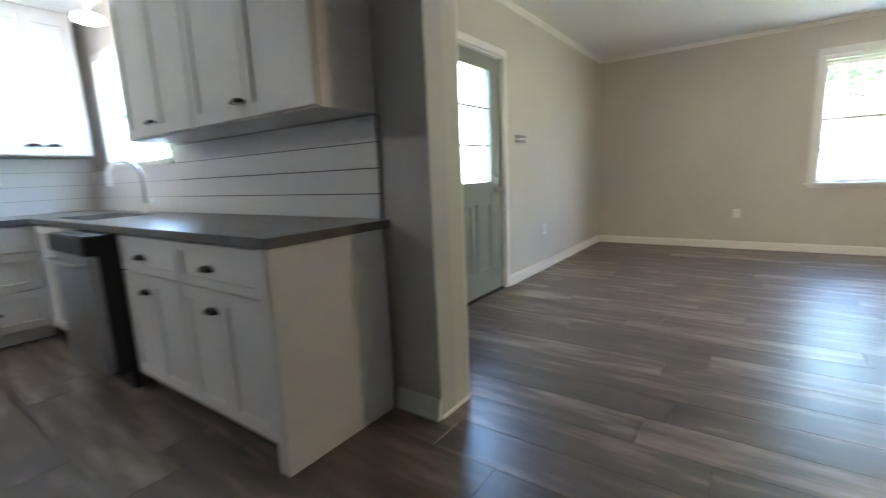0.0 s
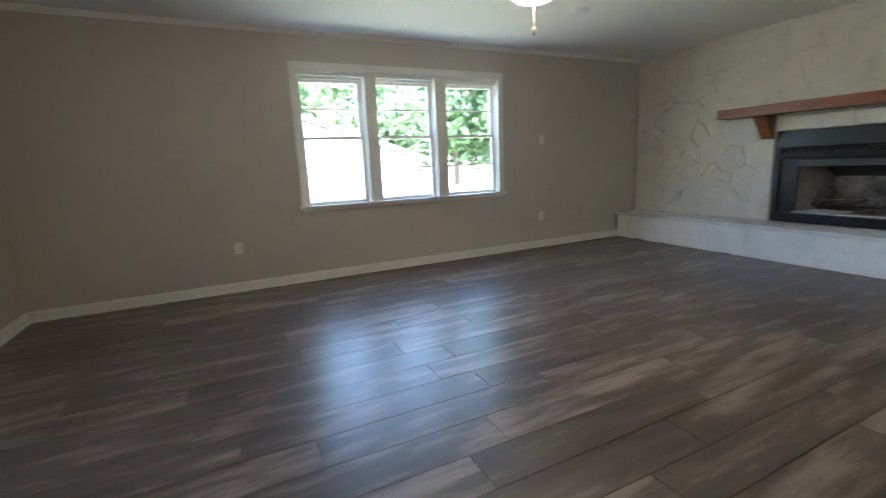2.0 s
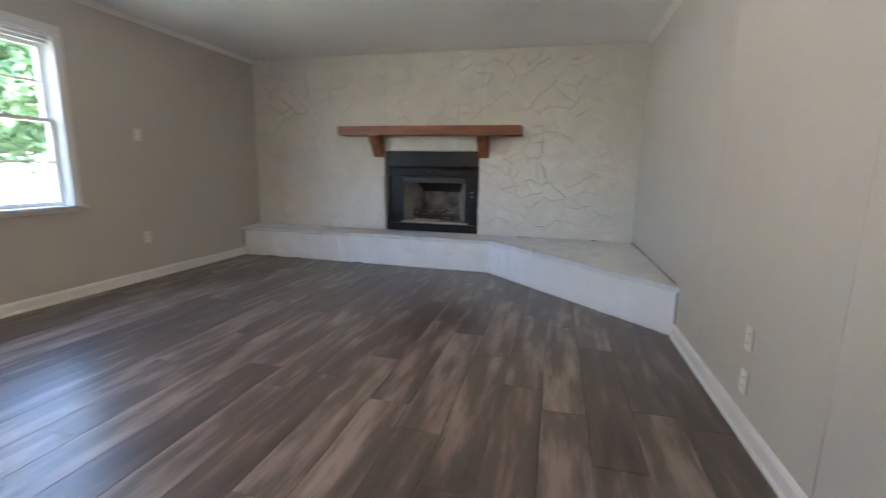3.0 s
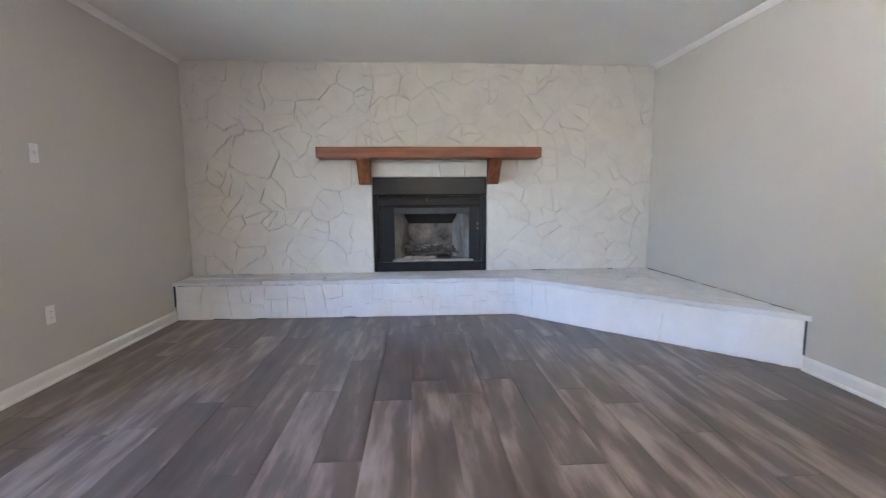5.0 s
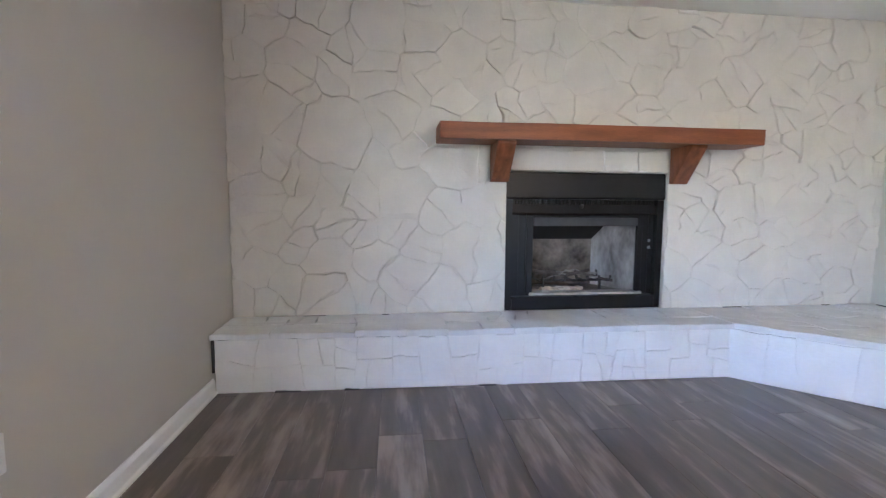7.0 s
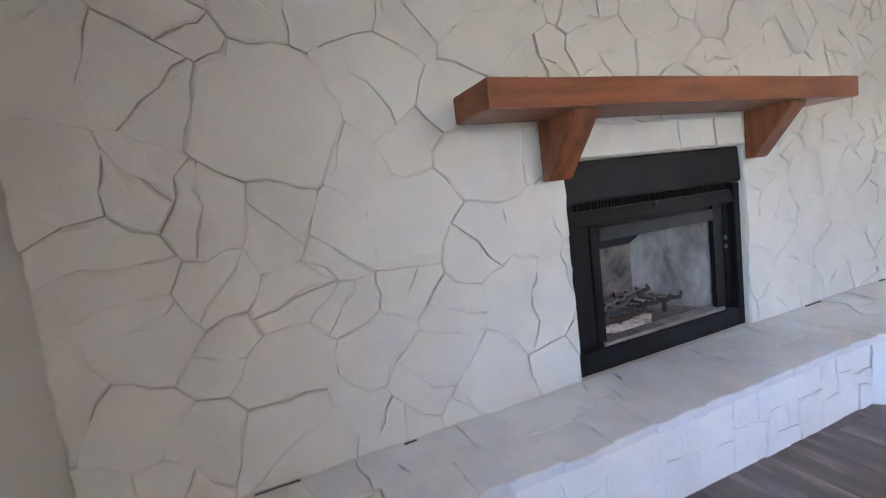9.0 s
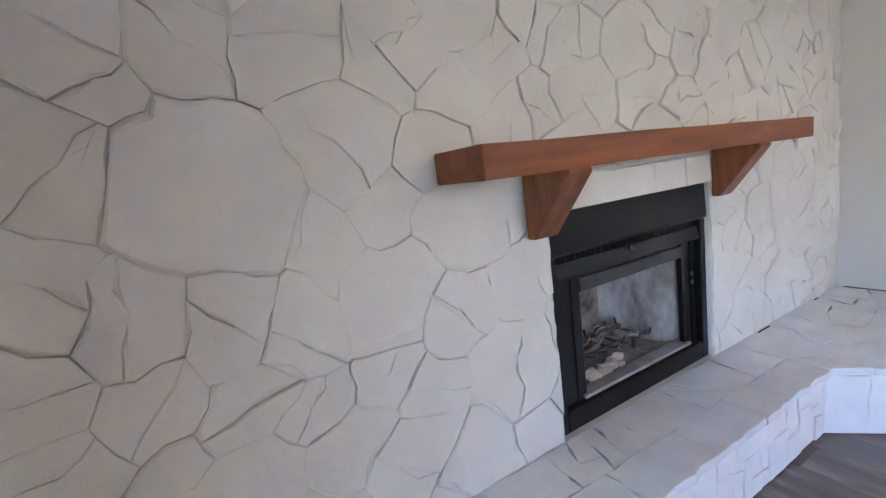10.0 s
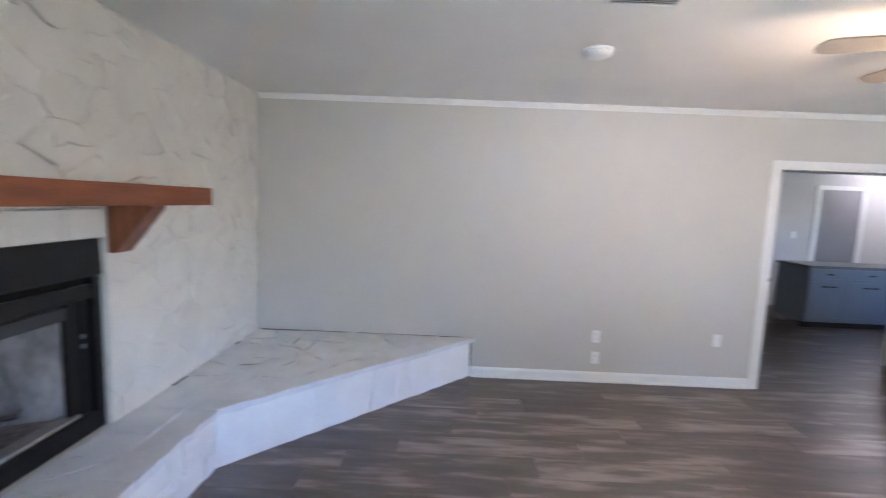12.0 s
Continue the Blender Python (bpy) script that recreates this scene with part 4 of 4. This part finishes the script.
dd = under(dw, "door", boxes(((-3.04, 0.455, 0.12), (-2.455, 0.499, 0.74)), bevel=0.008), M_STAINLESS)
under(dw, "control_panel", boxes(((-3.04, 0.445, 0.745), (-2.455, 0.499, 0.845)), bevel=0.008), M_DWSIDE, "black control strip")
under(dd, "handle", tube([(-2.99, 0.455, 0.70), (-2.99, 0.415, 0.70), (-2.75, 0.408, 0.70), (-2.505, 0.415, 0.70), (-2.505, 0.455, 0.70)], 0.010), M_STAINLESS)
under(dw, "kick_plate", boxes(((-3.04, 0.56, 0.0), (-2.455, 0.60, 0.10))), M_DARK)
cabinet("base_cabinet", "white-painted shaker sink base cabinet under a stone counter", -3.95, -3.07, 0, 0.85, (-3.95, 0.605, 0.09), (-3.07, K_Y - 0.002, 0.852), north_base,
        [("door", -3.94, -3.512, 0.105, 0.84, None, 0), ("door", -3.508, -3.076, 0.105, 0.84, None, 0)], M_CAB, ((-3.95, 0.66, 0), (-3.07, 0.675, 0.09)), "white kitchen base cabinets")
for y0, y1 in ((-0.02, 0.60), (-0.66, -0.024)):
    cabinet("base_cabinet", "white-painted three-drawer base cabinet under a stone counter", y0, y1, 0, 0.85, (KW_X + 0.002, y0, 0.09), (-3.99, y1, 0.852), west_base,
            [("drawer", y0 + 0.006, y1 - 0.006, c0, c1, (y0 + y1) / 2, (c0 + c1) / 2) for c0, c1 in ((0.665, 0.842), (0.39, 0.655), (0.105, 0.38))], M_CAB, ((-4.06, y0, 0), (-4.045, y1, 0.09)), "white kitchen base cabinets", M_CAB)
worktop = thing("worktop", "dark grey stone worktop on the white base cabinets", "worktop", (-2.8, 0.88, 0.852))
under(worktop, "slab", boxes(((-3.1, 0.565, 0.853), (-1.085, K_Y - 0.002, 0.89)), ((-3.95, 0.565, 0.853), (-3.75, K_Y - 0.002, 0.89)), ((-3.75, 0.565, 0.853), (-3.1, 0.66, 0.89)), ((-3.75, 1.04, 0.853), (-3.1, K_Y - 0.002, 0.89)), ((KW_X + 0.002, -0.66, 0.853), (-3.9505, K_Y - 0.002, 0.89)), bevel=0.003), M_COUNTER)
sink = thing("sink", "undermounted stainless sink below the kitchen window", "sink", (-3.42, 0.85, 0.66))
under(sink, "bowl", boxes(((-3.76, 0.65, 0.64), (-3.09, 1.05, 0.648)), ((-3.76, 0.65, 0.648), (-3.75, 1.05, 0.851)), ((-3.1, 0.65, 0.648), (-3.09, 1.05, 0.851)), ((-3.75, 0.65, 0.648), (-3.1, 0.66, 0.851)), ((-3.75, 1.04, 0.648), (-3.1, 1.05, 0.851))), M_STAINLESS)
under(sink, "drain", lathe([(0.045, 0.0), (0.045, 0.004), (0.02, 0.003)], (-3.42, 0.85, 0.648), "z", 20), M_NICKEL)
tap = thing("faucet", "white high-arched kitchen faucet beside the sink", "faucet", (-3.37, 1.09, 0.891))
under(tap, "base", lathe([(0.028, 0), (0.028, 0.01), (0.02, 0.03), (0.018, 0.07)], (-3.37, 1.09, 0.891), "z", 20), M_PLATE)
arc = [(-3.37, 1.09, 0.95), (-3.37, 1.09, 1.16)] + [(-3.37 - 0.02 * math.sin(k), 1.09 - 0.10 + 0.10 * math.cos(k), 1.16 + 0.10 * math.sin(k)) for k in [math.pi * i / 10 for i in range(1, 11)]] + [(-3.37, 0.89, 1.09)]
under(tap, "spout", tube(arc, 0.014, 12), M_PLATE)
under(tap, "lever", tube([(-3.35, 1.09, 0.95), (-3.31, 1.085, 0.965), (-3.27, 1.08, 0.985)], 0.007), M_PLATE)
for u1, u0, um, hx in ((-1.125, -2.055, -1.585, -1.635), (-2.058, -2.86, -2.46, -2.51)):
    cabinet("wall_cabinet", "white-painted shaker wall cabinet above the shiplap backsplash", u0, u1, 1.34, KCEIL, (u0, 0.88, 1.345), (u1, K_Y - 0.002, KCEIL - 0.002), north_up,
            [("door", um + 0.002, u1 - 0.006, 1.352, KCEIL - 0.06, None, 0), ("door", u0 + 0.006, um - 0.002, 1.352, KCEIL - 0.06, hx, 1.42)], M_CAB, None, "white kitchen wall cabinets")
for y0, y1 in ((0.50, 1.10), (-0.11, 0.497), (-0.72, -0.113)):
    cabinet("wall_cabinet", "white-painted shaker wall cabinet above the shiplap backsplash", y0, y1, 1.34, KCEIL, (KW_X + 0.002, y0, 1.345), (-4.28, y1, KCEIL - 0.002), west_up,
            [("door", y0 + 0.006, (y0 + y1) / 2 - 0.002, 1.352, KCEIL - 0.06, (y0 + y1) / 2 - 0.06, 1.42), ("door", (y0 + y1) / 2 + 0.002, y1 - 0.006, 1.352, KCEIL - 0.06, (y0 + y1) / 2 + 0.06, 1.42)], M_CAB, None, "white kitchen wall cabinets")
splash = structure("backsplash", boxes(((-2.965, K_Y - 0.006, 0.89), (-1.125, K_Y - 0.001, 1.338))), M_SLOT, "white-painted shiplap backsplash of horizontal boards", "backsplash")
for i in range(4):
    z = 0.892 + i * 0.112
    part("board", boxes(((-2.965, K_Y - 0.018, z), (-1.125, K_Y - 0.0055, z + 0.1075)), bevel=0.0015), M_SHIP, splash)
    part("board", boxes(((KW_X + 0.005, -0.72, z), (KW_X + 0.018, K_Y - 0.02, z + 0.1075)), bevel=0.0015), M_SHIP, splash)
for i in range(3):
    z = 0.892 + i * 0.112
    part("board", boxes(((-4.58, K_Y - 0.018, z), (-2.967, K_Y - 0.0055, z + 0.1075)), bevel=0.0015), M_SHIP, splash)
kwin = structure("window_2", boxes(((-4.2, K_Y - 0.016, 1.24), (-4.14, S_Y, 2.12)), ((-3.03, K_Y - 0.016, 1.24), (-2.97, S_Y, 2.12)), ((-4.14, K_Y - 0.016, 2.06), (-3.03, S_Y, 2.12)), ((-4.14, K_Y - 0.03, 1.225), (-3.03, S_Y, 1.262)), ((-4.14, K_Y + 0.10, 1.64), (-3.03, K_Y + 0.13, 1.67)), bevel=0.003), M_TRIM, "white kitchen window over the sink", "window")
pane = part("pane", boxes(((-4.14, K_Y + 0.113, 1.262), (-3.03, K_Y + 0.116, 2.06))), M_GLASS, kwin)
pane.visible_shadow = False
pend = thing("pendant_light", "small round lit pendant light over the kitchen sink", "lamp", (-3.58, 1.0, KCEIL))
under(pend, "canopy", lathe([(0.06, 0), (0.055, -0.02), (0.01, -0.025)], (-3.58, 1.0, KCEIL), "z", 24), M_FANWHITE)
under(pend, "stem", tube([(-3.58, 1.0, KCEIL - 0.02), (-3.58, 1.0, 2.25)], 0.006), M_FANWHITE)
under(pend, "lens", lathe([(0.05, 2.26), (0.085, 2.245), (0.09, 2.21), (0.06, 2.195)], (-3.58, 1.0, 0), "z", 24), M_KGLOW, "lit white lens")
klamp = new("kitchen_bulb", bpy.data.lights.new("kitchen_bulb", "POINT"))
klamp.data.energy, klamp.data.color, klamp.data.shadow_soft_size = KITCHEN_WATTS, (1.0, 0.93, 0.84), 0.08
klamp.location = (-3.58, 1.0, 2.08)

# unseen fill light, added to brighten the cabinet fronts
bar = thing("kitchen_fill_light", "slim white fill light added out of view on the kitchen ceiling", "lamp", (-3.75, -1.9, KCEIL))
under(bar, "housing", boxes(((-4.2, -1.96, KCEIL - 0.03), (-3.3, -1.84, KCEIL)), bevel=0.006), M_FANWHITE)
under(bar, "diffuser", boxes(((-4.18, -1.95, KCEIL - 0.062), (-3.32, -1.85, KCEIL - 0.0305)), bevel=0.012), glow("kitchen_fill_diffuser", (1.0, 0.94, 0.88), FILL_GLOW), "glowing diffuser of the added fill light")

# ---- far side of the kitchen ----
for k, (u0, u1) in enumerate(((-2.03, -1.44), (-2.65, -2.034), (-3.27, -2.654))):
    m = (u0 + u1) / 2
    cabinet("peninsula_cabinet", "slate-blue painted base cabinet with dark pulls", u0, u1, 0, 0.87, (u0, -1.55, 0.09), (u1, -0.96, 0.885), far_base,
            [("drawer", u0 + 0.006, u1 - 0.006, 0.70, 0.875, m, 0.80), ("door", u0 + 0.006, m - 0.002, 0.105, 0.69, m - 0.06, 0.62), ("door", m + 0.002, u1 - 0.006, 0.105, 0.69, m + 0.06, 0.62)], M_BLUECAB, ((u0, -1.03, 0), (u1, -1.015, 0.09)), "slate peninsula cabinets")
pen = thing("peninsula_worktop", "dark grey stone top on the slate base cabinets", "worktop", (-2.36, -1.25, 0.886))
under(pen, "slab", boxes(((-3.29, -1.57, 0.886), (-1.41, -0.925, 0.925)), bevel=0.004), M_COUNTER)
kd = structure("door_2", boxes(((-3.46, KS_Y, 0.01), (-2.74, KS_Y + 0.02, 2.105)), bevel=0.002), M_GREYPANEL, "grey interior door, closed", "door")
part("casing", boxes(((-3.54, KS_Y - 0.002, 0), (-3.462, KS_Y + 0.028, 2.107)), ((-2.738, KS_Y - 0.002, 0), (-2.66, KS_Y + 0.028, 2.107)), ((-3.54, KS_Y - 0.002, 2.108), (-2.66, KS_Y + 0.028, 2.18)), bevel=0.003), M_TRIM, kd, "white-painted door casing")
part("panel", boxes(((-3.37, KS_Y + 0.019, 1.10), (-2.83, KS_Y + 0.026, 1.98)), ((-3.37, KS_Y + 0.019, 0.20), (-2.83, KS_Y + 0.026, 0.95)), bevel=0.004), M_GREYPANEL, kd)
wall_plate("light_switch", (-2.35, KS_Y, 1.29), (0, 1), "switch", "white toggle light switch on the kitchen wall")

# ---- outside ----
structure("ground", boxes(((-600, -600, -1.0), (600, 600, -0.45))), M_GRASS, "sunlit lawn round the house", "ground")


def house_outside():
    ob = thing("neighbour_house", "bright white gabled house behind the lawn", "house", (0.8, 16.0, -0.45))
    under(ob, "wall", prism([(-2.6, -0.45), (5.0, -0.45), (5.0, 1.35), (1.2, 2.65), (-2.6, 1.35)], "y", 13.5, 19.0), M_SIDING)
    for s in (-1, 1):
        e = 1.2 + s * 4.1
        under(ob, "roof", prism([(1.2, 2.70), (e, 1.29), (e, 1.39), (1.2, 2.80)], "y", 13.2, 19.3), M_ROOFING)
    for x in (-1.4, 2.6):
        w = under(ob, "window", boxes(((x - 0.5, 13.44, 0.2), (x + 0.5, 13.5, 1.1)), bevel=0.01), M_TRIM)
        under(w, "pane", boxes(((x - 0.43, 13.43, 0.27), (x + 0.43, 13.439, 1.03))), M_STAINLESS)


house_outside()
fence = thing("fence", "weathered grey board fence across the lawn", "fence", (9, 15.0, -0.45))
for i in range(44):
    under(fence, "board", boxes(((5.4 + i * 0.2, 15.0, -0.45), (5.585 + i * 0.2, 15.025, 0.45 + 0.03 * math.sin(i * 2.3)))), M_FENCE)
under(fence, "rail", boxes(((5.4, 15.026, -0.2), (14.2, 15.08, -0.11)), ((5.4, 15.026, 0.25), (14.2, 15.08, 0.34))), M_FENCE)
porch = thing("porch_post", "white square porch post outside the door", "post", (-3.6, 3.3, -0.45))
under(porch, "shaft", boxes(((-3.66, 3.24, -0.45), (-3.54, 3.36, 2.6)), bevel=0.006), M_SIDING)


def tree(x, y, height, spread, seed, leaves):
    r = random.Random(seed)
    ob = thing("tree", "leafy bright green tree beyond the lawn", "tree", (x, y, -0.45), "trees outside")
    bm = tube([(0.02 * math.sin(k), 0.03 * math.cos(k * 1.7), k * height * 0.07) for k in range(9)], 0.16, 9)
    for v in bm.verts:
        s = 1.25 - 0.8 * v.co.z / (height * 0.56)
        v.co.x, v.co.y = v.co.x * s, v.co.y * s
    trunk = part("trunk", bm, M_BARK, ob)
    clumps = []
    for i in range(15):
        a, k = r.uniform(0, math.tau), r.uniform(0.2, 1.0)
        tip = Vector((math.cos(a) * spread * k, math.sin(a) * spread * k, height * r.uniform(0.30, 0.98)))
        start = Vector((0, 0, min(tip.z * 0.7, height * 0.5)))
        part("limb", tube([start, (start + tip) / 2 + Vector((0, 0, 0.2)), tip], 0.035, 6), M_BARK, trunk)
        clumps.append((tip, r.uniform(0.55, 1.15) * spread * 0.45))
    rs = np.random.RandomState(seed)
    idx = rs.randint(0, len(clumps), leaves)
    cen = np.array([c[0][:] for c in clumps])[idx]
    rad = np.array([c[1] for c in clumps])[idx][:, None]
    p = cen + rs.normal(0, 0.48, (leaves, 3)) * rad
    u = rs.normal(0, 1, (leaves, 3))
    u /= np.linalg.norm(u, axis=1)[:, None]
    w = np.cross(u, rs.normal(0, 1, (leaves, 3)))
    w /= np.linalg.norm(w, axis=1)[:, None]
    s = rs.uniform(0.09, 0.19, (leaves, 1))
    v = np.stack([p - u * s, p + w * s * 0.5, p + u * s, p - w * s * 0.5], 1).reshape(-1, 3)
    me = bpy.data.meshes.new("crown")
    me.from_pydata(v.tolist(), [], np.arange(leaves * 4).reshape(-1, 4).tolist())
    me.materials.append(M_LEAF)
    crown_ob = new("crown", me)
    crown_ob.parent = ob
    tagged(crown_ob, kind="stuff")


for i, (x, y, hh, sp) in enumerate(((0.5, 23, 8.0, 3.4), (5.6, 21, 7.0, 3.3), (9.0, 18.5, 6.5, 2.8), (13.0, 19, 6.5, 3.0), (3.2, 27, 9.0, 3.8), (11.0, 25, 9.0, 3.8), (-4.5, 25, 9.0, 3.6), (17.5, 24, 8.5, 3.6), (-24, 9.5, 6.0, 2.6))):
    tree(x, y, hh, sp, 40 + i, 8000)

# ---- floor planks, one by one ----
PITCH, LONG = 0.2125, 1.22
frng = random.Random(3)
row = 0
y0 = 4.415 - PITCH * 33


def plank(x0, x1, y0, y1):
    x0, x1, y0, y1 = x0 + 0.0008, x1 - 0.0008, y0 + 0.0008, y1 - 0.0008
    c = 0.0011
    v = [(x0, y0, -0.0055), (x1, y0, -0.0055), (x1, y1, -0.0055), (x0, y1, -0.0055), (x0, y0, -c), (x1, y0, -c), (x1, y1, -c), (x0, y1, -c), (x0 + c, y0 + c, 0), (x1 - c, y0 + c, 0), (x1 - c, y1 - c, 0), (x0 + c, y1 - c, 0)]
    f = [(0, 1, 5, 4), (1, 2, 6, 5), (2, 3, 7, 6), (3, 0, 4, 7), (4, 5, 9, 8), (5, 6, 10, 9), (6, 7, 11, 10), (7, 4, 8, 11), (8, 9, 10, 11)]
    me = bpy.data.meshes.new("plank")
    me.from_pydata(v, [], f)
    me.materials.append(M_PLANK)
    new("plank", me).parent = floor


while y0 < N_Y:
    y1 = y0 + PITCH
    a, b = max(y0, KS_Y), min(y1, N_Y)
    lo, hi = (W_X, E_X - 0.03) if (a + b) / 2 > 1.30 else (KW_X, KE_X)
    if b - a > 0.02:
        x = lo - frng.uniform(0, LONG)
        while x < hi:
            p, q = max(x, lo), min(x + LONG, hi)
            if q - p > 0.03:
                plank(p, q, a, b)
            x += LONG
    y0 = y1
